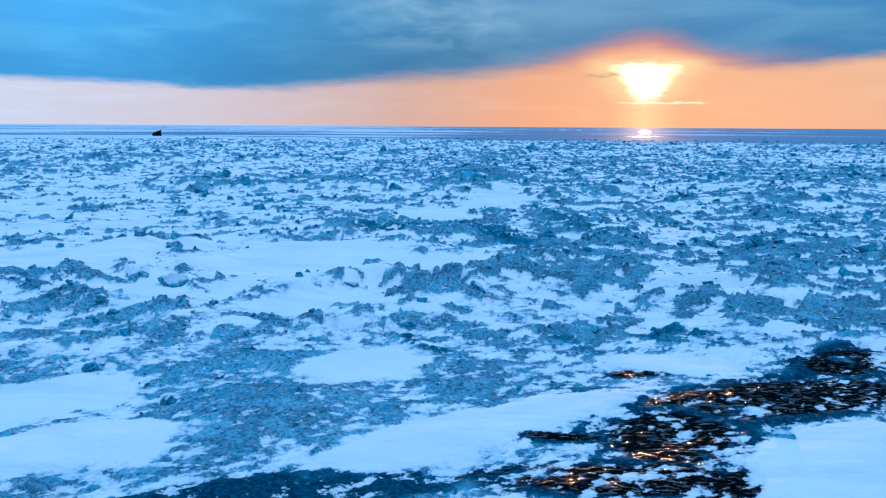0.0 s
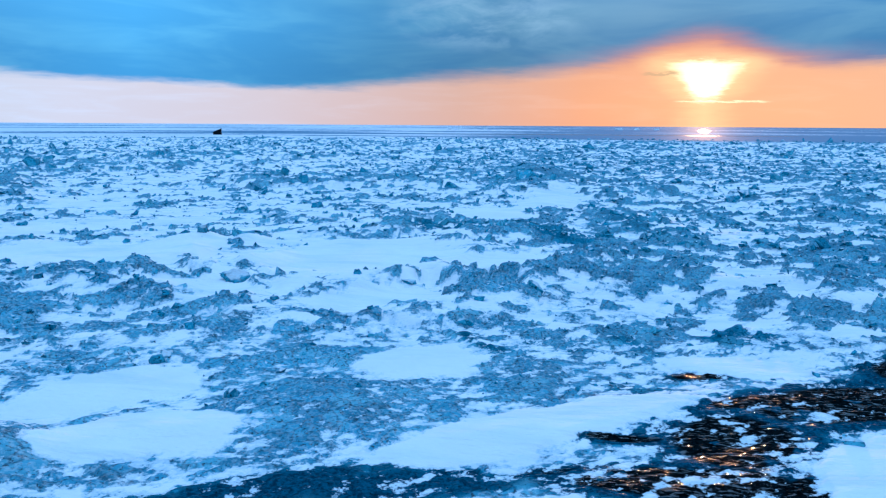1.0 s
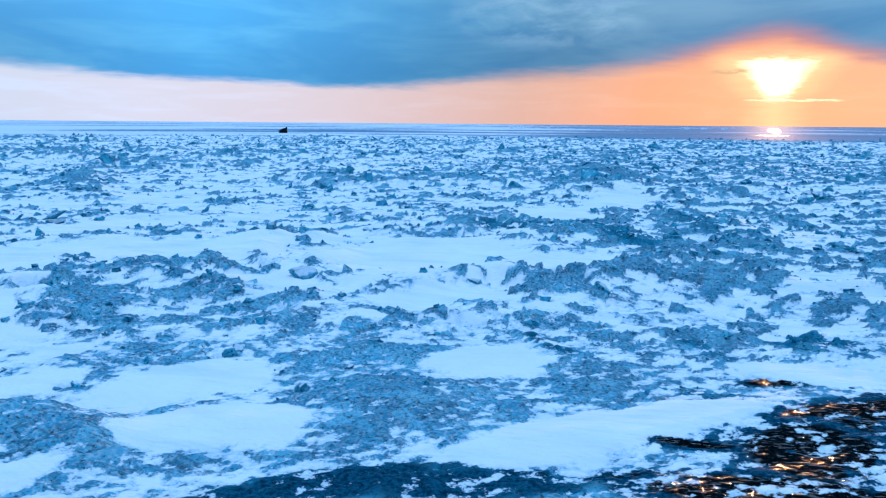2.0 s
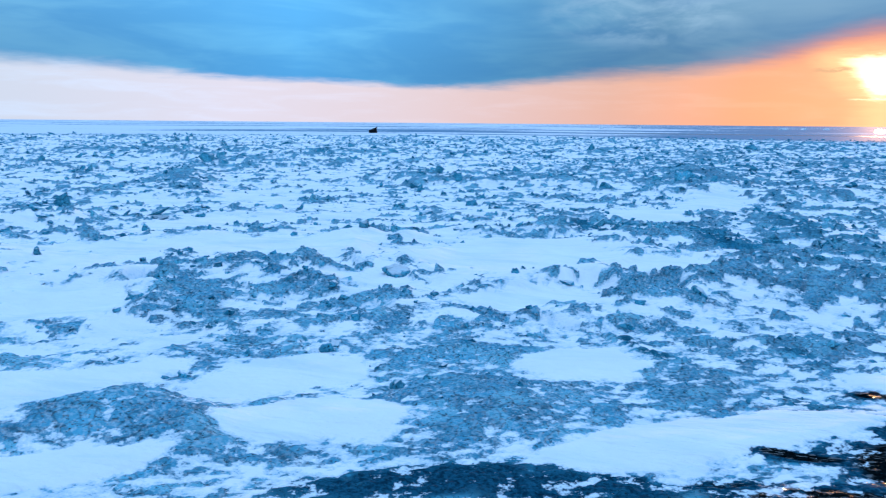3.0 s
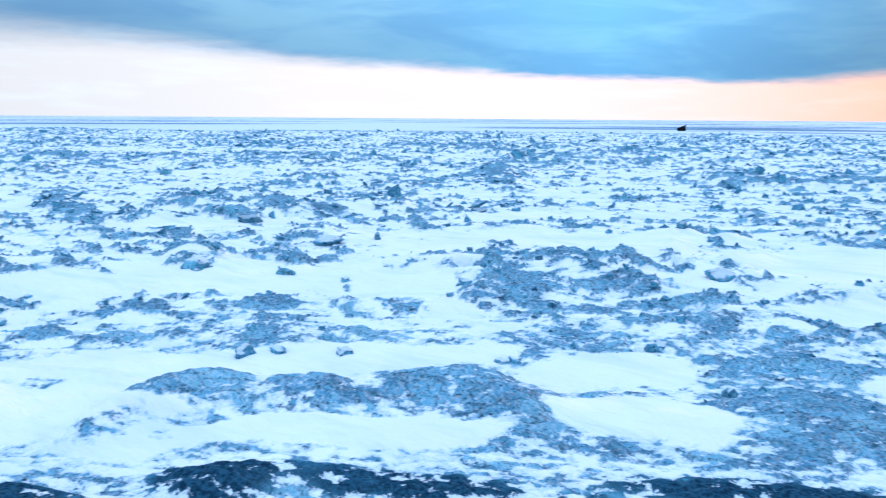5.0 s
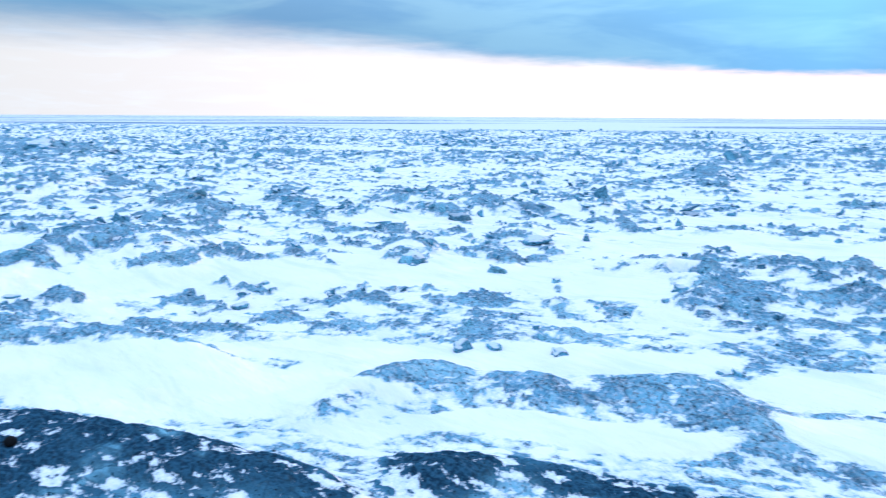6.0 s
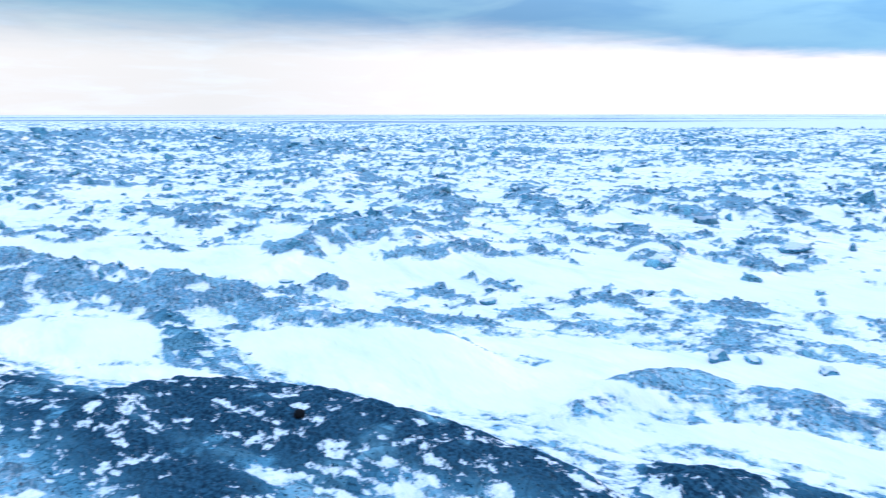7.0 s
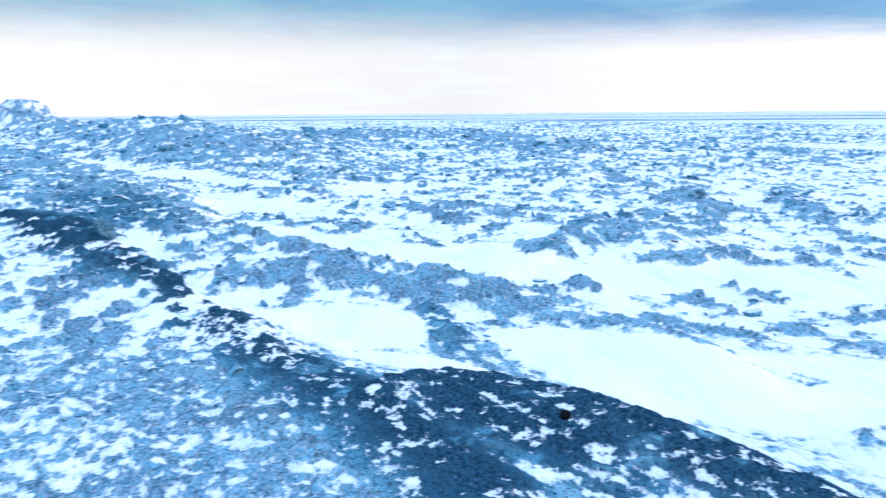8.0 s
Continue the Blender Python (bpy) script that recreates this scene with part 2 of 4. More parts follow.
patch(0.46, 6.07, 0.55, 0.28, 119, cover=0.6, rise=0.02, wet=0.15)
patch(0.90, 4.89, 0.28, 0.18, 157, cover=0.45, wet=0.3)
patch(-0.75, 4.73, 0.53, 0.44, 46, cover=0.6, rise=0.02, wet=0.15)
patch(-1.24, 5.42, 0.30, 0.25, 69, cover=0.7, rise=0.02, wet=0.1)
patch(-1.11, 4.05, 0.48, 0.31, 72, cover=0.65, rise=0.02, wet=0.2)
patch(-1.51, 3.58, 0.44, 0.11, 15, cover=0.55, rise=0.01, wet=0.2)
patch(-0.18, 5.95, 0.37, 0.07, 120, cover=1.1, rise=0.03, wet=0.4)
patch(-0.27, 4.49, 0.24, 0.18, 69, cover=0.6, rise=0.01, wet=0.15)
# field under the sun
patch(-1.46, 9.34, 1.37, 1.13, 64, cover=-1.6, rise=0.06)
patch(-1.13, 7.20, 1.02, 0.40, 32, cover=-0.9, rise=0.03)
patch(-4.01, 9.37, 0.82, 0.41, 74, cover=-0.9, rise=0.04)
patch(-2.64, 7.79, 0.47, 0.30, 97, cover=-0.9, rise=0.03)
patch(-0.19, 14.29, 1.26, 0.69, 90, cover=-1.1, rise=0.04)
patch(1.12, 17.05, 2.31, 0.47, 73, cover=-0.8, rise=0.06)
patch(3.72, 12.31, 1.14, 0.60, 66, cover=-0.8, rise=0.03)
patch(2.85, 9.16, 0.90, 0.62, 24, cover=-0.6, rise=0.03)
patch(-0.70, 12.06, 1.09, 0.63, 148, cover=1.1, rise=0.07, wet=0.3)
patch(0.76, 11.44, 1.94, 0.42, 103, cover=0.9, rise=0.08, wet=0.28)
patch(2.19, 12.90, 2.32, 0.70, 98, cover=0.9, rise=0.1, wet=0.24)
patch(1.43, 9.05, 0.97, 0.49, 77, cover=0.7, rise=0.033, wet=0.1)
patch(1.86, 8.15, 0.55, 0.39, 131, cover=0.6, rise=0.019, wet=0.1)
patch(-2.27, 7.86, 0.81, 0.12, 118, cover=0.8, rise=0.039)
patch(0.95, 25.00, 3.79, 0.88, 87, cover=1.5, rise=0.25, wet=0.12)
patch(-0.51, 7.74, 0.39, 0.18, 146, cover=0.5, rise=0.019)
patch(0.09, 8.09, 0.29, 0.18, 126, cover=0.5, rise=0.019)
patch(-1.38, 6.44, 0.32, 0.11, 155, cover=0.6, rise=0.013)
patch(-0.83, 6.45, 0.22, 0.11, 147, cover=0.6, rise=0.013)
patch(3.62, 9.52, 0.81, 0.56, 128, cover=0.5, rise=0.019)
patch(5.05, 10.91, 0.93, 0.75, 56, cover=0.5, rise=0.026)
patch(6.45, 15.16, 1.45, 0.70, 82, cover=0.6, rise=0.052)
patch(0.04, 9.06, 0.84, 0.61, 54, cover=-1, rise=0.03)
patch(-5.19, 9.33, 1.42, 1.17, 166, cover=-0.9, rise=0.02)
patch(-3.06, 9.25, 0.61, 0.59, 14, cover=-0.6, rise=0.02)
# ridge of gravelly ice along the shore
patch(-4.09, 2.72, 0.32, 0.25, 77, cover=0.9, rise=0.1)
patch(-4.16, 2.32, 0.31, 0.16, 99, cover=0.8, rise=0.06)
patch(-3.41, 3.11, 0.36, 0.22, 26, cover=0.75, rise=0.06)
patch(-2.87, 3.60, 0.46, 0.26, 179, cover=1, rise=0.11)
patch(-2.40, 3.48, 0.30, 0.11, 151, cover=0.7, rise=0.03)
patch(-2.88, 2.91, 0.56, 0.18, 40, cover=-1.6, rise=0.02)
patch(-3.34, 2.74, 0.26, 0.10, 39, cover=-0.6)
patch(-2.01, 3.78, 0.37, 0.20, 36, cover=-1.7, rise=0.02)
patch(-2.45, 4.50, 0.44, 0.23, 48, cover=-1.3, rise=0.02)
patch(-4.14, 3.61, 1.37, 0.26, 43, cover=-1.8, rise=0.02)
patch(-4.76, 2.60, 0.47, 0.22, 105, cover=-1.7, rise=0.02)
patch(-3.66, 1.97, 0.24, 0.12, 44, cover=-0.6)
patch(-1.37, 4.72, 0.61, 0.37, 128, cover=0.75, rise=0.03, wet=0.15)
patch(-0.82, 4.46, 0.56, 0.33, 133, cover=0.75, rise=0.03, wet=0.2)
patch(-1.30, 5.43, 0.32, 0.17, 17, cover=0.8, rise=0.03)
patch(-1.82, 3.45, 0.45, 0.07, 32, cover=0.5, wet=0.2)
patch(-1.10, 3.35, 0.71, 0.17, 29, cover=1.2, rise=0.01, wet=0.52)
patch(-2.37, 2.53, 0.49, 0.11, 32, cover=1, rise=0.02, wet=0.52)
# field beyond it
patch(-3.58, 6.46, 1.08, 0.60, 149, cover=0.7, rise=0.039, wet=0.05)
patch(-2.55, 6.41, 0.35, 0.23, 119, cover=0.6, rise=0.019)
patch(-4.74, 6.72, 0.30, 0.23, 122, cover=0.7, rise=0.033)
patch(-2.85, 5.29, 0.24, 0.20, 91, cover=0.6, rise=0.019)
patch(-4.30, 4.89, 0.27, 0.15, 30, cover=0.65, rise=0.019)
patch(-3.53, 4.63, 0.16, 0.15, 22, cover=0.8, rise=0.033)
patch(-3.50, 5.05, 0.29, 0.15, 64, cover=-1.1)
patch(-5.15, 5.97, 0.80, 0.57, 160, cover=-1.3, rise=0.03)
patch(-6.84, 4.71, 1.16, 0.41, 30, cover=-1.4)
patch(-5.98, 7.54, 0.53, 0.48, 20, cover=-1.1, rise=0.02)
patch(-3.79, 9.72, 1.56, 0.29, 82, cover=-1.2, rise=0.05)
patch(-7.90, 5.85, 0.79, 0.27, 151, cover=1.1, rise=0.085)
patch(-6.86, 6.21, 0.51, 0.14, 137, cover=1, rise=0.052)
patch(-5.62, 5.81, 0.58, 0.07, 133, cover=0.8, rise=0.033)
patch(-5.63, 4.58, 0.36, 0.27, 3, cover=1.1, rise=0.039)
patch(-6.26, 3.97, 0.29, 0.17, 19, cover=1, rise=0.019)
patch(-4.72, 3.81, 0.27, 0.22, 121, cover=1.3, rise=0.058)
patch(-4.22, 4.08, 0.13, 0.11, 171, cover=1, rise=0.026)
patch(-5.33, 3.48, 0.23, 0.11, 41, cover=1.1, rise=0.033)
patch(-5.70, 3.11, 0.21, 0.11, 20, cover=0.9, rise=0.026)
patch(-5.02, 3.24, 0.17, 0.04, 178, cover=0.8, rise=0.013)
patch(-9.20, 6.50, 0.67, 0.51, 58, cover=0.7, rise=0.033)
patch(-8.07, 8.06, 0.71, 0.29, 148, cover=1, rise=0.065)
patch(-5.19, 8.57, 0.82, 0.30, 175, cover=0.5, rise=0.019)
patch(-3.49, 8.35, 0.60, 0.24, 141, cover=0.6, rise=0.026)
patch(-2.78, 8.48, 0.84, 0.18, 123, cover=1, rise=0.058)
patch(-10.45, 7.74, 1.49, 0.54, 60, cover=-1)
patch(-4.37, 4.70, 0.27, 0.18, 27, cover=-0.8)
patch(-8.92, 5.68, 0.43, 0.29, 7, cover=0.6, rise=0.019)
patch(-3.63, 4.16, 0.27, 0.08, 32, cover=-0.8)
# past the bend
patch(-9.73, 2.21, 1.35, 0.28, 144, cover=1.5, rise=0.12)
patch(-9.63, 3.35, 1.09, 0.49, 0, cover=1.5, rise=0.14)
patch(-10.36, 2.58, 1.35, 0.55, 141, cover=1.4, rise=0.05)
patch(-10.37, 3.79, 1.51, 0.62, 179, cover=1.4, rise=0.05)
patch(-12.91, 1.75, 0.81, 0.46, 5, cover=1.3, rise=0.08)
patch(-7.21, 1.04, 0.99, 0.21, 25, cover=1.2, rise=0.019)
patch(-6.19, 1.75, 0.68, 0.13, 26, cover=1, rise=0.013)
patch(-7.95, 1.94, 0.28, 0.18, 1, cover=1.1, rise=0.039)
patch(-7.87, 1.53, 0.40, 0.10, 111, cover=0.8, rise=0.013)
patch(-7.25, 3.19, 0.29, 0.08, 153, cover=1.2, rise=0.033)
patch(-6.38, 2.33, 0.48, 0.17, 40, cover=1.1, rise=0.019)
patch(-6.10, 3.07, 0.53, 0.19, 28, cover=1.1, rise=0.019)
patch(-5.45, 3.43, 0.28, 0.09, 54, cover=1.1, rise=0.019)
patch(-5.46, 1.45, 1.02, 0.38, 41, cover=-2.2)
patch(-4.42, 1.96, 0.80, 0.15, 48, cover=-1.7)
patch(-5.38, 2.52, 0.81, 0.20, 54, cover=-1.6)
patch(-7.53, 4.32, 1.89, 0.51, 54, cover=-1.5)
patch(-8.81, 2.25, 1.15, 0.24, 54, cover=-1.2)
patch(-9.97, 1.31, 0.63, 0.51, 138, cover=-1.3)
patch(-11.77, 2.25, 0.44, 0.20, 173, cover=-0.9)
patch(-6.06, 0.68, 0.42, 0.13, 24, cover=0.1)
patch(-3.32, 2.60, 0.47, 0.16, 38, cover=-1.5)
patch(-3.75, 2.04, 0.41, 0.13, 54, cover=-0.4)
patch(-3.10, 1.94, 0.22, 0.13, 46, cover=1.6, rise=0.033, wet=0.52)
patch(-13.30, 5.50, 1.57, 0.36, 172, cover=0.6, rise=0.03)
patch(-7.89, 5.67, 0.64, 0.29, 150, cover=1.1, rise=0.065)
patch(-16.39, 6.41, 2.85, 0.36, 177, cover=0.3, rise=0.02)
patch(-18.78, 6.28, 1.42, 0.37, 161, cover=0.7, rise=0.05)
# along the shore
patch(-8.96, -1.13, 0.77, 0.38, 74, cover=0.8, rise=0.03)
patch(-8.09, 0.07, 0.79, 0.44, 35, cover=1, rise=0.07)
patch(-7.21, 0.96, 0.89, 0.25, 30, cover=0.9, rise=0.04)
patch(-6.22, 1.70, 0.77, 0.13, 22, cover=0.9, rise=0.02)
patch(-11.86, -2.39, 2.78, 0.41, 32, cover=0.75, rise=0.03)
patch(-16.96, -5.01, 2.72, 0.63, 34, cover=0.7, rise=0.03)
patch(-31.84, -10.58, 10.98, 0.59, 24, cover=0.7, rise=0.05)
patch(-6.75, -0.50, 0.85, 0.35, 53, cover=-1.8)
patch(-5.73, -0.05, 0.45, 0.17, 58, cover=-1.7)
patch(-11.24, -0.66, 3.59, 0.46, 39, cover=-1.6)
patch(-9.09, 1.40, 1.74, 0.41, 48, cover=-1.6)
patch(-5.08, 1.52, 0.96, 0.40, 39, cover=-2.4)
patch(-6.45, 0.25, 0.84, 0.18, 4, cover=0.8, rise=0.03, wet=0.3)
patch(-16.06, -1.79, 2.37, 0.67, 35, cover=-1)
patch(-26.37, -5.83, 6.98, 0.77, 31, cover=-1)
patch(-13.76, 1.84, 1.29, 0.59, 13, cover=1.2, rise=0.08)
patch(-19.81, -0.51, 1.99, 0.79, 165, cover=1.2, rise=0.1)
patch(-34.69, -6.38, 4.49, 0.74, 10, cover=1.2, rise=0.2)
patch(-36.38, 9.92, 5.43, 1.00, 164, cover=1.3, rise=0.2)
patch(-14.18, 5.78, 1.13, 0.48, 152, cover=1, rise=0.1)
patch(-18.37, 0.45, 1.18, 0.99, 45, cover=-0.9)
patch(-11.97, -3.72, 1.19, 0.27, 31, cover=-0.9)
# hummocks
patch(-31.00, -5.77, 7.20, 1.14, 10, cover=0.98, rise=0.17, wet=0.1)
patch(-13.21, 5.49, 1.89, 0.46, 163, cover=0.98, rise=0.083, wet=0)
patch(-15.05, 8.45, 2.62, 0.49, 153, cover=0.85, rise=0.066, wet=0)
patch(-11.95, 19.28, 2.89, 0.57, 119, cover=0.91, rise=0.11, wet=0)
patch(-33.20, 8.73, 6.04, 1.05, 165, cover=0.98, rise=0.17, wet=0)
patch(-12.57, 20.14, 3.14, 0.52, 122, cover=0.78, rise=0.099, wet=0)
patch(0.86, 22.63, 3.38, 0.78, 87, cover=0.52, rise=0.17, wet=0.1)
patch(-14.68, 6.01, 1.70, 0.50, 154, cover=0.91, rise=0.066, wet=0)
patch(-7.59, 5.56, 0.88, 0.32, 145, cover=0.78, rise=0.011, wet=0)
# crests of the shore ridge, from one end to the other, steep on their left
crest([(-14.07, -5.43), (-12.1, -3.97), (-9.51, -2.71), (-7.94, -1.86), (-6.72, -1.26), (-5.75, -0.82), (-5.19, -0.54), (-4.67, -0.29), (-4.29, -0.13), (-3.66, 0.12)], 0.5, 0.30, 0.08, 1.5, 0.5)
crest([(-4.91, -0.27), (-5.09, 0.05), (-5.02, 0.34), (-4.58, 0.64), (-4.12, 0.93), (-3.72, 1.16), (-3.41, 1.32), (-3.15, 1.45)], 0.4, 0.14, 0.11, 0.3, 0.52)
crest([(-8.68, -1.38), (-8.54, -0.67), (-8.75, 0.08), (-7.86, 0.57), (-7.01, 1.15), (-6.27, 1.61), (-5.45, 1.93)], 0.45, 0.14, 0.10, 0.9, 0.0)
crest([(-21.3, -7.28), (-19.23, -5.01), (-14.07, -2.71), (-10.83, -1.42), (-9.19, -0.19)], 0.8, 0.2, 0.12, 0.8, 0.0)
crest([(-3.67, 3.14), (-3.35, 3.32), (-3.13, 3.58), (-2.86, 3.82), (-2.54, 3.79)], 0.3, 0.14, 0.05, 0.3, 0.1)
crest([(-4.07, 2.08), (-4.18, 2.48), (-4.11, 2.82), (-3.77, 2.91), (-3.38, 3.13)], 0.3, 0.14, 0.05, 0.3, 0.1)
# cracked edges between drifts
crest([(-2.67, 4.92), (-2.43, 5.01), (-1.79, 5.21), (-1.13, 5.63), (-0.60, 5.93), (-0.10, 6.14), (0.53, 6.43)], 0.07, 0.035, 0.012, 0.75, 0.1)
crest([(-2.29, 4.07), (-2.06, 4.21), (-1.77, 4.30), (-1.46, 4.52)], 0.07, 0.035, 0.012, 0.75, 0.1)
crest([(-2.55, 3.90), (-2.25, 4.09), (-1.93, 4.36)], 0.07, 0.035, 0.012, 0.75, 0.1)
crest([(-1.83, 4.81), (-1.70, 5.24), (-1.30, 5.61), (-0.88, 5.67), (-0.50, 5.88)], 0.07, 0.035, 0.012, 0.75, 0.1)
crest([(-4.25, 7.74), (-3.90, 8.41), (-3.75, 9.73)], 0.07, 0.035, 0.012, 0.75, 0.1)
# barer ice under the sun
patch(4.5, 12, 4, 5, 70, cover=0.4)
patch(9, 32, 9, 14, 70, cover=0.4)
# open water far out under the sun
patch(92, 381, 1.9, 150, -13.5, cover=0, wet=1)
patch(20, 150, 34, 5, -8, cover=0, wet=0.7)
# the pressure ridge that runs off along the shore
hill(-60, -20, 2.9, 2.6, 30, 2.3)
hill(-55, -17, 6, 4, 20, 0.9)
hill(-48, -10.5, 8, 4, 20, 0.9)
hill(-42, -6, 9, 5, 20, 0.8)
hill(-47, 4, 12, 6, 30, 0.6)
hill(-33, -4, 8, 3, 20, 0.35)


def smooth(v, lo, hi):
    t = np.clip((v - lo) / (hi - lo), 0, 1)
    return t * t * (3 - 2 * t)


def ground_fields(x, y):
    """Height, bare ice (above 0) against snow (below), and wetness at points of the plan."""
    u, v = x * math.cos(WIND) + y * math.sin(WIND), -x * math.sin(WIND) + y * math.cos(WIND)
    r = np.hypot(x + 0.3, y + 0.3)
    near = 1 - smooth(r, 5.0, 8.5)
    shore = 85.0 + 95.0 * smooth(np.degrees(np.arctan2(-x, y)), 45.0, 95.0)
    far = smooth(r, shore, shore * 1.3)
    wu, wv = fbm(x * 1.3, y * 1.3, 3, 40), fbm(x * 1.3, y * 1.3, 3, 50)
    px, py = x + (0.22 - 0.13 * near) * wu, y + (0.22 - 0.13 * near) * wv
    cover, rise, wet, claim = np.zeros(x.shape), np.zeros(x.shape), np.zeros(x.shape), np.zeros(x.shape)
    for cx, cy, rx, ry, a, c, h, w in PATCHES:
        reach = 2.4 * max(rx, ry)
        i = np.flatnonzero((np.abs(px - cx) < reach) & (np.abs(py - cy) < reach))
        dx, dy = px[i] - cx, py[i] - cy
        p, q = (dx * math.cos(a) + dy * math.sin(a)) / rx, (-dx * math.sin(a) + dy * math.cos(a)) / ry
        d2 = p * p + q * q
        k = np.exp(-0.9 * d2 * d2)
        cover[i] += c * k
        rise[i] += h * np.exp(-0.8 * d2)
        wet[i] = np.maximum(wet[i], w * np.exp(-0.5 * d2 * d2))
        claim[i] = np.maximum(claim[i], k)
    raised = rise.copy()
    for line, gentle, steep, h, c, w in CRESTS:
        best, side = np.full(x.shape, 1e9), np.zeros(x.shape)
        for (ax, ay), (bx, by) in zip(line, line[1:]):
            ex, ey = bx - ax, by - ay
            t = np.clip(((px - ax) * ex + (py - ay) * ey) / (ex * ex + ey * ey), 0, 1)
            d2 = (px - ax - t * ex) ** 2 + (py - ay - t * ey) ** 2
            closer = d2 < best
            best, side = np.where(closer, d2, best), np.where(closer, ex * (py - ay) - ey * (px - ax), side)
        k = np.exp(-best / np.where(side > 0, steep, gentle) ** 2)
        cover, rise, wet = cover + c * k, rise + h * k, np.maximum(wet, w * k)
        claim = np.maximum(claim, k)
    for cx, cy, rx, ry, a, h in HILLS:
        dx, dy = x - cx, y - cy
        p, q = (dx * math.cos(a) + dy * math.sin(a)) / rx, (-dx * math.sin(a) + dy * math.cos(a)) / ry
        cover = cover + 1.5 * np.exp(-(p * p + q * q))
        rise = rise + h * np.exp(-(p * p + q * q)) * (1 + 0.35 * fbm(x / 2, y / 2, 4, 70))
    # large swell of the field
    rise = rise + (1 - far) * (0.10 * fbm(u / 9, v / 5, 3, 1) * (1 - 0.7 * near) + 0.03 * fbm(u / 1.6, v / 0.7, 2, 5))
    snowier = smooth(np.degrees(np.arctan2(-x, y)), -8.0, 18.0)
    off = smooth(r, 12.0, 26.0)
    wet = np.maximum(wet, 0.2 * (1 - snowier) * (1 - far))      # up to 0.2 of the wet colour: ice darkens towards the sun's bearing
    broad = fbm(u / 5.5, v / 3.6, 3, 10)
    mid = fbm(u / 1.3, v / 0.8, 3, 20)
    small = np.where(near > 0.5, fbm(u / 0.085, v / 0.05, 3, 31), fbm(u / 0.34, v / 0.24, 3, 30))
    tiny = fbm(u / 0.10, v / 0.065, 3, 35)
    small, mid, tiny = np.tanh(2.0 * small), np.tanh(1.8 * mid), np.tanh(1.6 * tiny)
    rough = (1 - 0.8 * near) * (1 - far)
    hummock = smooth(broad + 0.35 * mid, 0.0, 0.75) * rough * (1 - claim)
    rise = rise + 0.2 * hummock
    cover = 1.25 * np.tanh(cover) + ((0.30 + 0.30 * off) * broad + (0.32 + 0.1 * off) * mid - 0.12 - 0.12 * snowier) * (1 - 0.55 * claim) * (1 - 0.3 * near) + 0.55 * hummock
    b0, d0 = blocks(x / 1.10 + 0.25 * wu, y / 0.95 + 0.25 * wv, 150)
    b1, d1 = blocks(x / 0.48 + 0.3 * wu, y / 0.40 + 0.3 * wv, 100)
    b2, d2 = blocks(x / 0.20 + 0.4 * small, y / 0.17 + 0.4 * small, 200)
    chunk = rough * (0.05 * (b0 - 0.5) + 0.15 * (b1 - 0.5) + 0.16 * (b2 - 0.5))
    clean = smooth(-cover, 0.35, 1.0)
    speck = (0.030 + 0.018 * near) * small + (0.032 + 0.004 * near) * tiny
    bare = np.where(cover > 0, 0.048, 0.066) * cover + 0.1 * raised * (cover > 0) + (0.75 * chunk + speck) * (1 - 0.65 * clean) - 0.05 * clean - 0.024 * rough - 0.004
    grit = 0.010 * fbm(x / 0.06, y / 0.06, 2, 60) + 0.004 * small
    ice = np.tanh(np.maximum(bare, 0) / 0.12) * 0.12 * (0.85 - 0.62 * near) + np.where(bare > 0, grit * 0.6, 0)
    drift = np.where(bare < 0, np.minimum(-bare, 0.12) * 0.15, 0) + 0.009 * fbm(u / 0.5, v / 0.16, 2, 80)
    z = rise + ice * (1 - 0.55 * smooth(wet, 0.55, 0.8)) + drift
    z = z * (1 - far)
    lane = fbm(x / 55, r / 30, 5, 90, 0.6)
    bare = bare * (1 - far) + far * (0.10 * lane + 0.02 * small - 0.01 + 0.055 * smooth(-np.degrees(np.arctan2(-x, y)), -8.0, 8.0) + (0.03 + 0.06 * lane) * np.exp(-((r - shore * 1.4 - 8 * wu) / 9) ** 2))
    return z, bare, wet, far


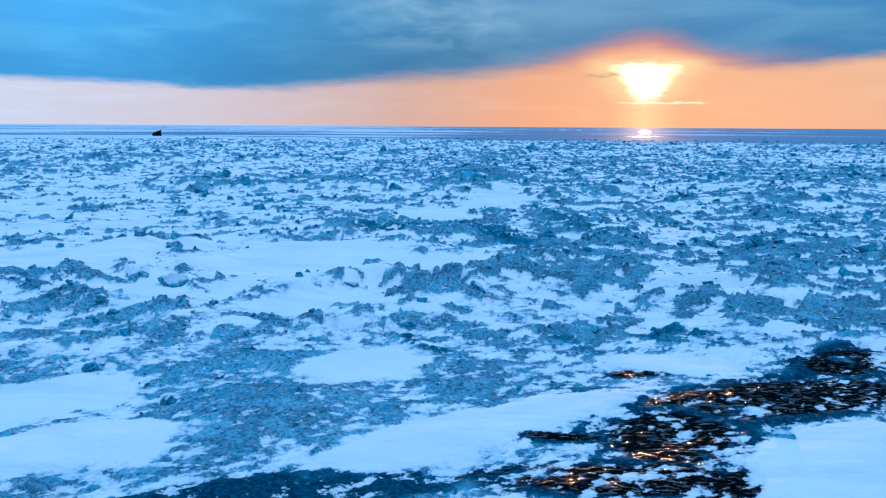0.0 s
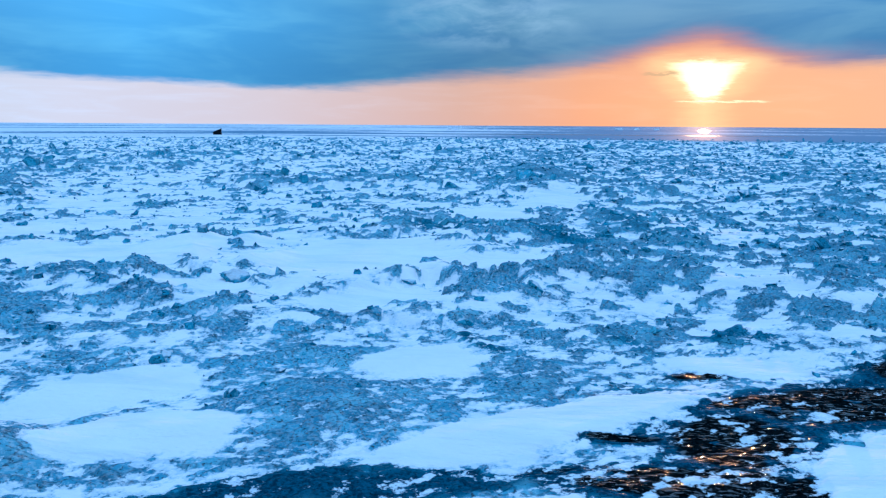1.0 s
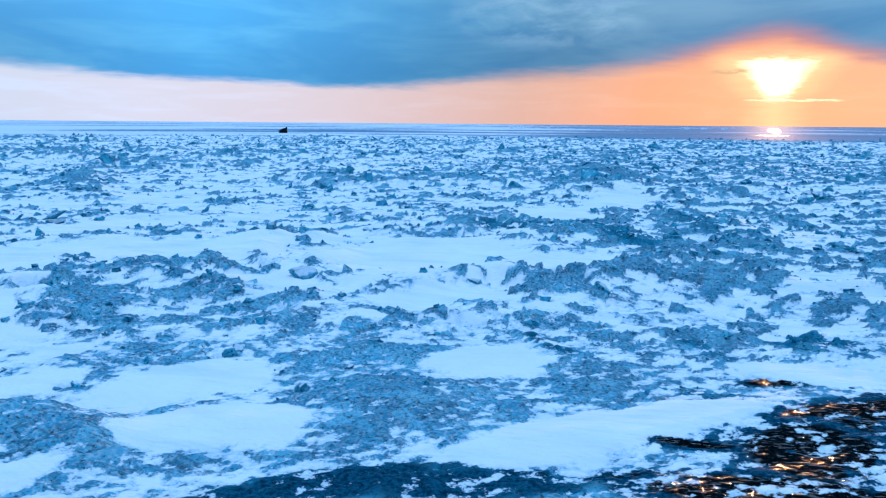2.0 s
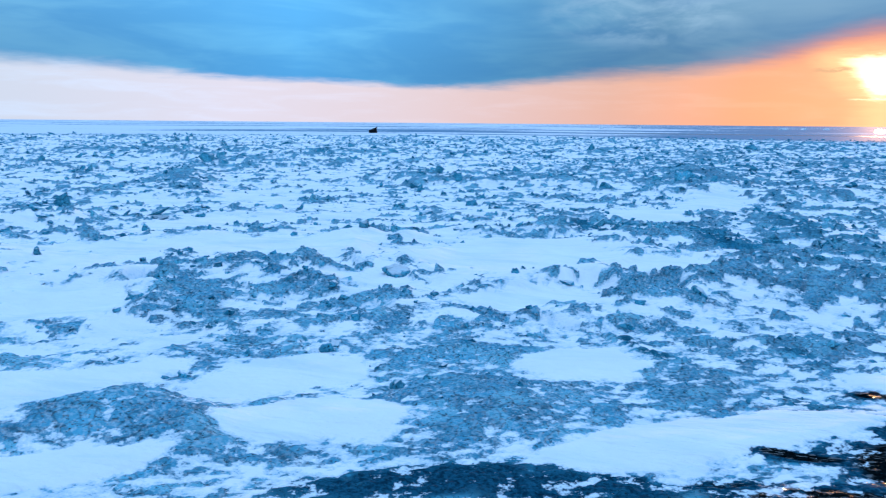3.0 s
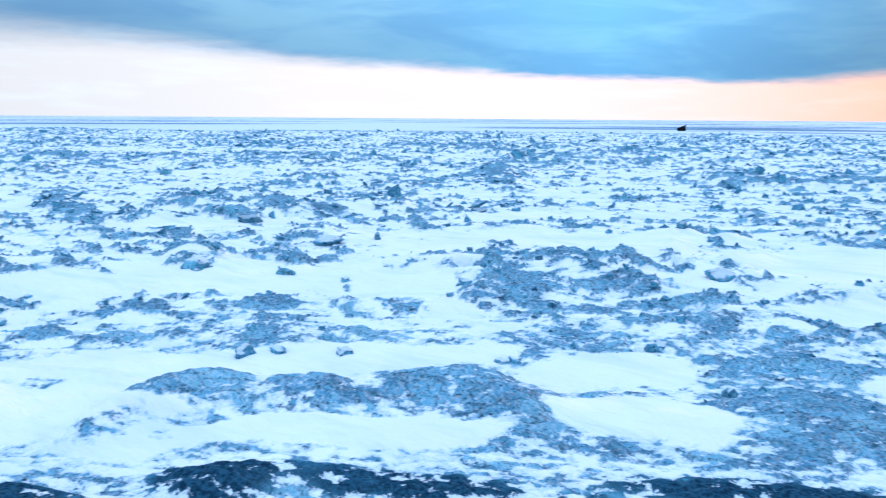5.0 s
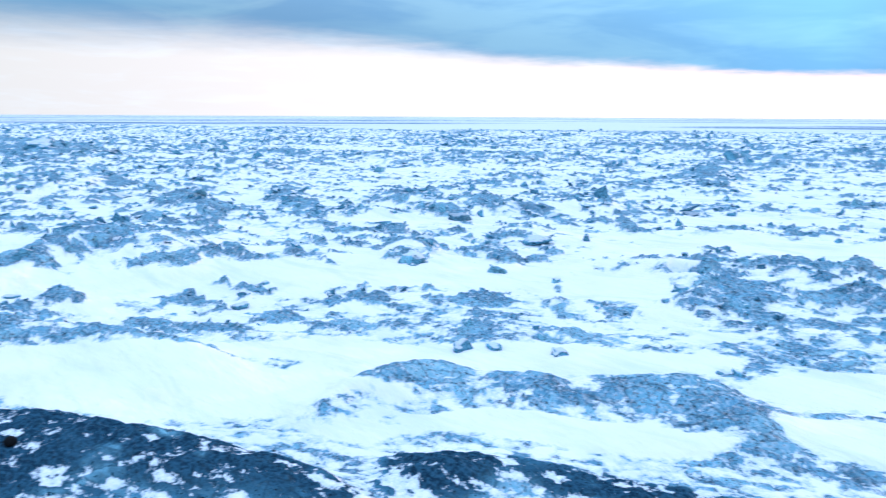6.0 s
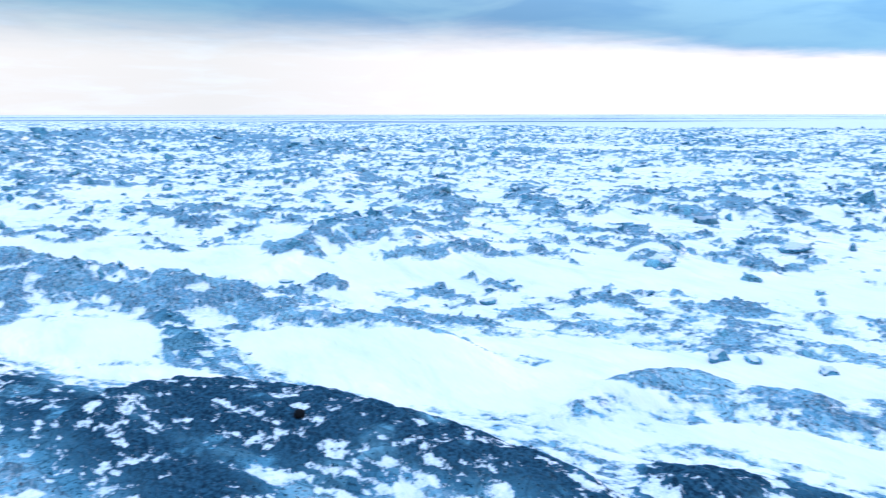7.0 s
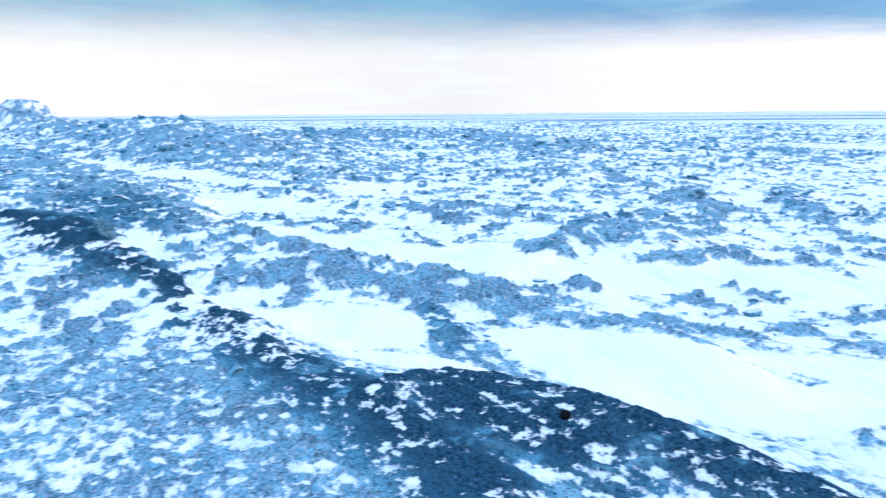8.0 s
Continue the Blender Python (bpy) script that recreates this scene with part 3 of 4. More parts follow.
def build_ground():
    mid_x, mid_y = -0.28, -0.3
    az = np.radians(np.concatenate([np.arange(-36, 118, 0.125), np.arange(118, 324, 1.0)]))
    rad, d = list(np.arange(0.08, 2.4, 0.055)), 2.4
    while d < 4200:
        rad.append(d)
        d += min(d * d / 900, 0.007 * d) if d < 230 else 0.035 * d
    rad = np.array(rad)
    R, A = np.meshgrid(rad, az, indexing="ij")
    x, y = mid_x - R * np.sin(A), mid_y + R * np.cos(A)
    z, bare, wet, far = ground_fields(x.ravel(), y.ravel())
    nr, na = R.shape
    idx = np.arange(nr * na).reshape(nr, na)
    nxt = np.roll(idx, -1, axis=1)
    quads = np.stack([idx[:-1], idx[1:], nxt[1:], nxt[:-1]], -1).reshape(-1, 4)[:, ::-1]
    co = np.stack([x.ravel(), y.ravel(), z], -1)
    me = bpy.data.meshes.new("ground")
    co = np.vstack([co, [mid_x, mid_y, z[:na].mean()]])
    hub = len(co) - 1
    me.vertices.add(len(co))
    me.vertices.foreach_set("co", co.astype(np.float32).ravel())
    tris = np.stack([np.full(na, hub), nxt[0], idx[0]], -1)[:, ::-1]
    me.loops.add(quads.size + tris.size)
    me.loops.foreach_set("vertex_index", np.concatenate([quads.ravel(), tris.ravel()]).astype(np.int32))
    me.polygons.add(len(quads) + len(tris))
    starts = np.concatenate([np.arange(len(quads)) * 4, quads.size + np.arange(len(tris)) * 3])
    me.polygons.foreach_set("loop_start", starts.astype(np.int32))
    me.update(calc_edges=True)
    me.polygons.foreach_set("use_smooth", np.ones(len(me.polygons), dtype=bool))
    for name, vals in (("bare", bare), ("wet", wet), ("open_lake", far)):
        a = me.attributes.new(name, "FLOAT", "POINT")
        a.data.foreach_set("value", np.append(vals, 0).astype(np.float32))
    ob = new("ground", me)
    me.materials.append(MAT["ground"])
    return tagged(ob, "frozen shore of dirty ice and wind-blown snow reaching the horizon", "ground", kind="structure")


# ---- materials ----
MAT = {}


def material(name):
    m = bpy.data.materials.new(name)
    m.use_nodes = True
    MAT[name] = m
    return Nodes(m.node_tree)


def bsdf(n, colour, rough, normal=None, spec=0.5):
    b = n.add("ShaderNodeBsdfPrincipled")
    n.put(b.inputs["Base Color"], colour if isinstance(colour, bpy.types.NodeSocket) else (*colour, 1))
    n.put(b.inputs["Roughness"], rough)
    n.put(b.inputs["Specular IOR Level"], spec)
    if normal:
        n.put(b.inputs["Normal"], normal)
    return b


def bump(n, height, strength, distance):
    b = n.add("ShaderNodeBump")
    b.inputs["Distance"].default_value = distance
    n.put(b.inputs["Strength"], strength)
    n.put(b.inputs["Height"], height)
    return b.outputs[0]


def ice_colour(n, pos, wet):
    """Grey ice full of sand, with dark grains and brown wet stretches."""
    cloudy = n.noise(pos, 2.2, 5.0, 0.6)
    grain = n.noise(pos, 45.0, 3.0, 0.6)
    pebble = n.noise(pos, 62.0, 2.0, 0.5)
    cell = n.add("ShaderNodeTexVoronoi")
    n.put(cell.inputs["Vector"], n.mapped(pos, (1, 1.3, 1)))
    cell.inputs["Scale"].default_value = 9.0
    shard = n.add("ShaderNodeSeparateColor")
    n.put(shard.inputs[0], cell.outputs["Color"])
    big = n.add("ShaderNodeTexVoronoi")
    n.put(big.inputs["Vector"], n.mapped(pos, (1.2, 1, 1)))
    big.inputs["Scale"].default_value = 3.6
    slab = n.add("ShaderNodeSeparateColor")
    n.put(slab.inputs[0], big.outputs["Color"])
    split = n.add("ShaderNodeTexVoronoi", feature="DISTANCE_TO_EDGE")
    n.put(split.inputs["Vector"], n.add_warp(pos, 0.06))
    split.inputs["Scale"].default_value = 6.5
    dry = n.mix(n.step(cloudy, 0.3, 0.7), (0.045, 0.268, 0.405), (0.118, 0.465, 0.625))
    dry = n.mix(n.math("MULTIPLY", shard.outputs[0], 0.6), dry, (0.020, 0.100, 0.150))
    dry = n.mix(n.math("MULTIPLY", n.step(slab.outputs[1], 0.6, 0.95), 0.6), dry, (0.21, 0.56, 0.68))
    dry = n.mix(n.step(grain, 0.54, 0.68), dry, (0.009, 0.036, 0.050))
    dry = n.mix(n.step(grain, 0.44, 0.32), dry, (0.14, 0.40, 0.50))
    # cracks, with the shade of the gaps put into the colour as dark lines
    dry = n.mix(n.math("MULTIPLY", n.step(split.outputs["Distance"], 0.06, 0.0), 0.55), dry, (0.012, 0.040, 0.065))
    damp = n.mix(n.step(grain, 0.35, 0.65), (0.005, 0.034, 0.060), (0.018, 0.100, 0.160))
    damp = n.mix(n.step(wet, 0.68, 0.84), damp, n.mix(n.step(grain, 0.35, 0.65), (0.0006, 0.0015, 0.002), (0.003, 0.007, 0.009)))
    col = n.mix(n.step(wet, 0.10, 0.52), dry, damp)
    return n.mix(n.step(pebble, 0.655, 0.685), col, (0.007, 0.026, 0.038)), grain


def make_ground_material():
    n = material("ground")
    pos = n.add("ShaderNodeNewGeometry").outputs["Position"]
    bare = n.add("ShaderNodeAttribute", attribute_name="bare").outputs["Fac"]
    wet0 = n.add("ShaderNodeAttribute", attribute_name="wet").outputs["Fac"]
    lake = n.add("ShaderNodeAttribute", attribute_name="open_lake").outputs["Fac"]
    crumb = n.noise(pos, 28.0, 4.0, 0.65)
    fleck = n.noise(n.mapped(pos, (9, 16, 9), (0, 0, -WIND)), 1.0, 4.0, 0.6)
    edge = n.math("ADD", bare, n.math("ADD", n.math("MULTIPLY", n.math("SUBTRACT", crumb, 0.5), 0.14), n.math("MULTIPLY", n.math("SUBTRACT", fleck, 0.5), 0.06)))
    edge = n.math("ADD", edge, n.math("MULTIPLY", n.math("SUBTRACT", n.noise(pos, 8.0, 5.0, 0.65, 0.4), 0.5), 0.10))
    edge = n.math("ADD", edge, n.math("MULTIPLY", n.math("SUBTRACT", n.noise(pos, 75.0, 3.0, 0.7), 0.5), 0.07))
    is_ice = n.math("MULTIPLY", n.step(edge, -0.010, 0.014), n.math("MAXIMUM", n.step(wet0, 0.06, 0.26), n.math("MULTIPLY_ADD", n.step(n.noise(pos, 34.0, 4.0, 0.7), 0.66, 0.46), 0.40, 0.55)))
    wet = n.math("MULTIPLY", wet0, n.step(n.noise(pos, 3.0, 4.0, 0.6), 0.22, 0.46))
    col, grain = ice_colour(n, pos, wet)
    film = n.noise(n.mapped(pos, (2.0, 5.0, 2.0), (0, 0, -WIND)), 1.0, 4.0, 0.6)
    shine = n.math("MULTIPLY", n.math("MULTIPLY_ADD", n.step(wet0, 0.56, 0.68), 0.87, 0.13), n.step(n.noise(n.mapped(pos, (1, 3.5, 1), (0, 0, -WIND)), 16.0, 4.0, 0.65), 0.56, 0.61))
    rough = n.math("SUBTRACT", 0.85, n.math("MULTIPLY", n.math("MULTIPLY", n.step(shine, 0.02, 0.3), n.math("MAXIMUM", n.step(wet0, 0.60, 0.72), n.step(film, 0.5, 0.62))), 0.77))
    relief = n.math("ADD", n.math("MULTIPLY", grain, 0.5), n.math("MULTIPLY", n.noise(pos, 14.0, 5.0, 0.65), 1.0))
    ice = bsdf(n, col, rough, bump(n, relief, n.math("MULTIPLY_ADD", n.step(wet0, 0.56, 0.8), -0.5, 0.9), 0.03), n.math("MULTIPLY", shine, 0.9))
    drift = n.noise(n.mapped(pos, (2.5, 7, 3), (0, 0, -WIND)), 1.0, 5.0, 0.6)
    snow_col = n.mix(n.step(n.noise(pos, 1.4, 4.0), 0.3, 0.75), (0.86, 0.85, 0.85), (0.93, 0.91, 0.90))
    # soft blue shading of the drifts, put into the snow colour as streaks
    drift_shade = n.noise(n.mapped(pos, (0.9, 3.2, 1.0), (0, 0, -WIND)), 1.0, 5.0, 0.6, 0.5)
    snow_col = n.mix(n.math("MULTIPLY", n.step(drift_shade, 0.46, 0.72), 0.5), snow_col, (0.60, 0.70, 0.78))
    dust = n.math("MULTIPLY", n.step(n.noise(pos, 60.0, 3.0, 0.7), 0.60, 0.74), n.step(edge, -0.05, 0.0))
    snow_col = n.mix(n.math("MULTIPLY", dust, 0.6), snow_col, (0.34, 0.36, 0.38))
    thin = n.math("MULTIPLY", n.step(edge, -0.05, -0.01), 0.40)
    snow_col = n.mix(thin, snow_col, (0.28, 0.50, 0.62))
    snow = bsdf(n, snow_col, 0.75, bump(n, drift, 0.9, 0.06), 0.05)
    shore = n.add("ShaderNodeMixShader")
    n.put(shore.inputs[0], is_ice), n.put(shore.inputs[1], snow.outputs[0]), n.put(shore.inputs[2], ice.outputs[0])
    # the far lake: floes under snow, and leads of water between them
    waves = n.noise(n.mapped(pos, (0.5, 1.6, 1.0)), 1.0, 3.0)
    water = bsdf(n, (0.02, 0.05, 0.08), 0.28, bump(n, waves, 0.35, 0.3))
    floe = bsdf(n, (0.72, 0.76, 0.80), 0.75, None, 0.1)
    glaze = bsdf(n, (0.10, 0.23, 0.34), 0.7, None, 0.15)
    sheet = n.add("ShaderNodeMixShader")
    n.put(sheet.inputs[0], n.step(bare, -0.010, 0.030)), n.put(sheet.inputs[1], floe.outputs[0]), n.put(sheet.inputs[2], glaze.outputs[0])
    lead = n.add("ShaderNodeMixShader")
    n.put(lead.inputs[0], n.step(wet0, 0.3, 0.45)), n.put(lead.inputs[1], sheet.outputs[0]), n.put(lead.inputs[2], water.outputs[0])
    both = n.add("ShaderNodeMixShader")
    n.put(both.inputs[0], n.step(lake, 0.35, 0.65)), n.put(both.inputs[1], shore.outputs[0]), n.put(both.inputs[2], lead.outputs[0])
    n.put(n.add("ShaderNodeOutputMaterial").inputs[0], both.outputs[0])


def make_block_material(name, tint, snowy):
    n = material(name)
    pos = n.add("ShaderNodeNewGeometry").outputs["Position"]
    up = n.add("ShaderNodeSeparateXYZ")
    n.put(up.inputs[0], n.add("ShaderNodeNewGeometry").outputs["Normal"])
    col, _ = ice_colour(n, pos, 0.0)
    col = n.mix(1.0, col, tint, "MULTIPLY")
    lot = n.math("FRACT", n.math("ADD", n.add("ShaderNodeNewGeometry").outputs["Random Per Island"], n.add("ShaderNodeObjectInfo").outputs["Random"]))
    col = n.mix(n.math("MULTIPLY", n.math("MULTIPLY", lot, lot), 0.25), col, (0.03, 0.06, 0.08))
    cap = n.math("ADD", up.outputs[2], n.math("MULTIPLY", n.math("SUBTRACT", n.noise(pos, 9.0, 4.0), 0.5), 1.1))
    capped = n.math("MULTIPLY", n.step(cap, 0.74, 0.92), snowy)
    ice = bsdf(n, n.mix(capped, col, (0.84, 0.86, 0.88)), 0.8, bump(n, n.noise(pos, 16.0, 5.0, 0.65), 0.9, 0.03), 0.06)
    n.put(n.add("ShaderNodeOutputMaterial").inputs[0], ice.outputs[0])


make_ground_material()
make_block_material("grey_ice", (1.15, 1.15, 1.12), 0.7)


def make_stone_material():
    n = material("stone")
    pos = n.add("ShaderNodeNewGeometry").outputs["Position"]
    col = n.mix(n.noise(pos, 60.0, 4.0), (0.003, 0.004, 0.005), (0.012, 0.014, 0.016))
    n.put(n.add("ShaderNodeOutputMaterial").inputs[0], bsdf(n, col, 0.75, bump(n, n.noise(pos, 120.0, 3.0), 0.4, 0.004), 0.05).outputs[0])


make_stone_material()
make_block_material("dark_ice", (0.62, 0.66, 0.68), 0.4)

ground = build_ground()


def height_at(x, y):
    return float(ground_fields(np.array([x], float), np.array([y], float))[0][0])


# ---- ice blocks ----
def chunk_mesh(name, rng, mat):
    """A broken lump of ice: angular, pitted, with chipped corners."""
    bm = bmesh.new()
    for _ in range(22):
        p = Vector((rng.gauss(0, 1), rng.gauss(0, 1), rng.gauss(0, 1))).normalized() * rng.uniform(0.6, 1.05)
        bm.verts.new((p.x, p.y * 0.8, p.z * 0.75))
    bmesh.ops.convex_hull(bm, input=bm.verts[:])
    bmesh.ops.delete(bm, geom=[v for v in bm.verts if not v.link_faces], context="VERTS")
    bmesh.ops.triangulate(bm, faces=bm.faces[:])
    for _ in range(2):
        bmesh.ops.subdivide_edges(bm, edges=bm.edges[:], cuts=1, use_grid_fill=True)
    shift = Vector((rng.random() * 9, rng.random() * 9, 0))
    for v in bm.verts:
        v.co *= 1 + 0.32 * noise.noise(v.co * 2.2 + shift) + 0.16 * noise.noise(v.co * 5.5 + shift)
    bmesh.ops.recalc_face_normals(bm, faces=bm.faces[:])
    me = bpy.data.meshes.new(name)
    bm.to_mesh(me)
    bm.free()
    me.polygons.foreach_set("use_smooth", [True] * len(me.polygons))
    me.materials.append(mat)
    return me


rng = random.Random(4)
GREY = [chunk_mesh("ice_block", rng, MAT["grey_ice"]) for _ in range(10)]
DARK = [chunk_mesh("ice_block", rng, MAT["dark_ice"]) for _ in range(4)]


def ice_block(x, y, wide, tall, turn=0.0, lean=0.0, mesh=None, label="angular block of grey sandy ice frozen into the snow"):
    ob = new("ice_block", mesh or GREY[0])
    s = wide / 2
    ob.matrix_world = pose(x, y, height_at(x, y) + tall * 0.02, lean, lean * 0.5, turn) @ Matrix.Diagonal((s, s, tall * 0.62, 1))
    return tagged(ob, label, "ice block", "ice blocks on the field")


ice_block(-10.08, 8.54, 0.54, 0.27, 0, -8, DARK[0], "dark sandy block of ice on the snow")
ice_block(-7.41, 7.38, 0.51, 0.20, 67, -3, GREY[1], "long low slab of grey ice above the snow")
ice_block(-7.06, 7.99, 0.15, 0.23, 134, 2, GREY[2], "pale upright splinter of ice in the snow")
ice_block(-6.31, 5.62, 0.24, 0.24, 21, 7, GREY[3], "angular block of grey sandy ice frozen into the snow")
ice_block(-5.50, 5.62, 0.12, 0.12, 88, 12, GREY[4], "small angular block of grey ice frozen into the snow")
ice_block(-7.23, 5.28, 0.54, 0.21, 155, -7, GREY[5], "long low slab of grey ice above the snow")
ice_block(-4.48, 3.44, 0.24, 0.16, 109, 3, GREY[7], "angular block of grey sandy ice frozen into the snow")
ice_block(-4.34, 3.63, 0.15, 0.11, 176, 8, GREY[8], "small angular block of grey ice frozen into the snow")
ice_block(-3.94, 3.85, 0.17, 0.10, 63, 13, GREY[9], "small angular block of grey ice frozen into the snow")
ice_block(-9.31, 9.92, 0.41, 0.19, 130, -6, GREY[0], "angular block of grey sandy ice frozen into the snow")
ice_block(-8.09, 12.15, 0.36, 0.14, 17, -1, DARK[3], "dark sandy block of ice on the snow")
ice_block(-7.66, 12.65, 0.26, 0.18, 84, 4, GREY[2], "angular block of grey sandy ice frozen into the snow")
ice_block(-4.33, 7.32, 0.12, 0.14, 151, 9, DARK[1], "dark sandy block of ice on the snow")
ice_block(-4.44, 6.09, 0.20, 0.15, 38, 14, GREY[4], "small angular block of grey ice frozen into the snow")
ice_block(-2.90, 6.83, 0.16, 0.09, 105, -5, GREY[5], "small angular block of grey ice frozen into the snow")
ice_block(-2.92, 4.38, 0.11, 0.10, 172, 0, GREY[6], "small angular block of grey ice frozen into the snow")
ice_block(-2.28, 5.14, 0.15, 0.10, 59, 5, GREY[7], "small angular block of grey ice frozen into the snow")
ice_block(-6.78, 2.98, 0.20, 0.15, 126, 10, GREY[8], "small angular block of grey ice frozen into the snow")
ice_block(-7.46, 3.58, 0.12, 0.07, 13, 15, GREY[9], "small angular block of grey ice frozen into the snow")
ice_block(-6.65, 3.83, 0.07, 0.13, 80, -4, GREY[0], "small angular block of grey ice frozen into the snow")
ice_block(-9.55, 10.23, 0.38, 0.15, 34, 6, DARK[2], "dark sandy block of ice on the snow")
ice_block(-8.22, 12.33, 0.41, 0.14, 101, 11, DARK[3], "dark sandy block of ice on the snow")
ice_block(-32.87, 8.63, 1.85, 0.56, 168, -8, GREY[4], "long low slab of grey ice above the snow")
ice_block(-30.81, 10.37, 0.97, 0.44, 55, -3, DARK[1], "dark sandy block of ice on the snow")
ice_block(-16.99, 5.70, 0.53, 0.27, 122, 2, GREY[6], "angular block of grey sandy ice frozen into the snow")
ice_block(-19.16, 1.76, 0.44, 0.28, 9, 7, GREY[7], "angular block of grey sandy ice frozen into the snow")
ice_block(-8.31, 1.54, 0.16, 0.07, 76, 12, GREY[8], "small angular block of grey ice frozen into the snow")
ice_block(-12.45, -0.11, 0.18, 0.10, 30, -2, GREY[0], "small angular block of grey ice frozen into the snow")
ice_block(-18.79, 1.68, 0.28, 0.30, 97, 3, GREY[1], "angular block of grey sandy ice frozen into the snow")
ice_block(-29.56, -5.54, 1.13, 0.65, 164, 8, GREY[2], "angular block of grey sandy ice frozen into the snow")
ice_block(-32.44, 8.65, 1.37, 0.55, 51, 13, GREY[3], "long low slab of grey ice above the snow")
ice_block(-30.11, 10.22, 0.87, 0.56, 118, -6, DARK[2], "dark sandy block of ice on the snow")
ice_block(-10.73, -3.18, 0.38, 0.44, 5, -1, DARK[3], "dark sandy block of ice on the snow")
ice_block(-0.99, 28.94, 0.64, 0.28, 160, 0, GREY[0], "angular block of grey sandy ice frozen into the snow")
ice_block(11.60, 28.18, 0.71, 0.29, 47, 5, DARK[1], "dark sandy block of ice on the snow")
ice_block(-3.97, 10.70, 0.24, 0.22, 114, 10, DARK[2], "dark sandy block of ice on the snow")
ice_block(-2.79, 13.24, 0.60, 0.20, 1, 15, GREY[3], "long low slab of grey ice above the snow")
ice_block(-3.97, 14.02, 0.40, 0.18, 68, -4, GREY[4], "angular block of grey sandy ice frozen into the snow")
ice_block(-1.37, 7.73, 0.13, 0.11, 135, 1, GREY[5], "small angular block of grey ice frozen into the snow")
ice_block(-2.24, 5.22, 0.14, 0.09, 22, 6, GREY[6], "small angular block of grey ice frozen into the snow")
ice_block(-2.60, 7.83, 0.37, 0.19, 156, -8, GREY[8], "angular block of grey sandy ice frozen into the snow")
ice_block(-1.97, 6.91, 0.11, 0.09, 43, -3, GREY[9], "small angular block of grey ice frozen into the snow")
ice_block(5.82, 20.64, 0.50, 0.21, 110, 2, GREY[0], "long low slab of grey ice above the snow")
ice_block(2.19, 20.54, 0.28, 0.20, 177, 7, DARK[3], "dark sandy block of ice on the snow")


# ---- rubble ----
def hull_shape(seed):
    """Corners and triangles of a small angular piece, about a metre across."""
    r = random.Random(seed)
    bm = bmesh.new()
    for _ in range(11):
        p = Vector((r.gauss(0, 1), r.gauss(0, 1), r.gauss(0, 1))).normalized() * r.uniform(0.3, 0.62)
        bm.verts.new(p)
    bmesh.ops.convex_hull(bm, input=bm.verts[:])
    bmesh.ops.delete(bm, geom=[v for v in bm.verts if not v.link_faces], context="VERTS")
    bmesh.ops.triangulate(bm, faces=bm.faces[:])
    bmesh.ops.recalc_face_normals(bm, faces=bm.faces[:])
    bm.verts.index_update()
    out = np.array([v.co[:] for v in bm.verts]), np.array([[v.index for v in f.verts] for f in bm.faces])
    bm.free()
    return out


SHAPES = [hull_shape(50 + i) for i in range(14)]


def scatter(count, seed):
    """Places for broken pieces: where the ice is bare, thinning out with distance. Sorted by distance."""
    g = np.random.default_rng(seed)
    d = np.exp(g.uniform(math.log(4.0), math.log(105.0), count))
    a = np.radians(g.uniform(-36, 118, count))
    x, y = -0.28 - d * np.sin(a), -0.3 + d * np.cos(a)
    z, bare, wet, far = ground_fields(x, y)
    keep = (bare > g.uniform(-0.05, 0.05, count)) & (wet < 0.3) & (d > g.uniform(4.5, 11.0, count))
    size = np.exp(g.normal(-2.75, 0.6, count)) * (0.45 + 0.55 * smooth(d, 6, 18)) * (1 + 1.5 * smooth(d, 14, 60))
    order = np.argsort(d[keep])
    return [v[keep][order] for v in (x, y, z, size)] + [g]


def piece_pose(x, y, z, size, g):
    flat = g.uniform(0.3, 0.95)
    turn = pose(x, y, z - size * 0.02, g.normal(0, 28), g.normal(0, 28), g.uniform(0, 360))
    return turn @ Matrix.Diagonal((size * g.uniform(0.8, 1.6), size * g.uniform(0.6, 1.1), size * flat, 1))


def build_rubble():
    x, y, z, size, g = scatter(90000, 8)
    meshes = []
    for co, tri in SHAPES:
        me = bpy.data.meshes.new("ice_chunk")
        me.from_pydata(co.tolist(), [], tri.tolist())
        me.materials.append(MAT["grey_ice"])
        meshes.append(me)
    single = 300
    for i in range(single):
        ob = new("ice_chunk", meshes[i % len(meshes)])
        ob.matrix_world = piece_pose(x[i], y[i], z[i], size[i], g)
        tagged(ob, "small broken chunk of grey ice lying on the snowy ice", "ice chunk", "loose ice chunks")
    cos, tris, base = [], [], 0
    for i in range(single, len(x)):
        co, tri = SHAPES[i % len(SHAPES)]
        m = np.array(piece_pose(x[i], y[i], z[i], size[i], g))
        cos.append(co @ m[:3, :3].T + m[:3, 3])
        tris.append(tri + base)
        base += len(co)
    co, tri = np.concatenate(cos).astype(np.float32), np.concatenate(tris).astype(np.int32)
    me = bpy.data.meshes.new("ice_rubble")
    me.vertices.add(len(co))
    me.vertices.foreach_set("co", co.ravel())
    me.loops.add(tri.size)
    me.loops.foreach_set("vertex_index", tri.ravel())
    me.polygons.add(len(tri))
    me.polygons.foreach_set("loop_start", (np.arange(len(tri)) * 3).astype(np.int32))
    me.update(calc_edges=True)
    me.polygons.foreach_set("use_smooth", np.zeros(len(tri), dtype=bool))
    me.materials.append(MAT["grey_ice"])
    tagged(new("ice_rubble", me), "field of broken grey ice rubble frozen into drifted snow", "ice rubble", kind="stuff")


build_rubble()


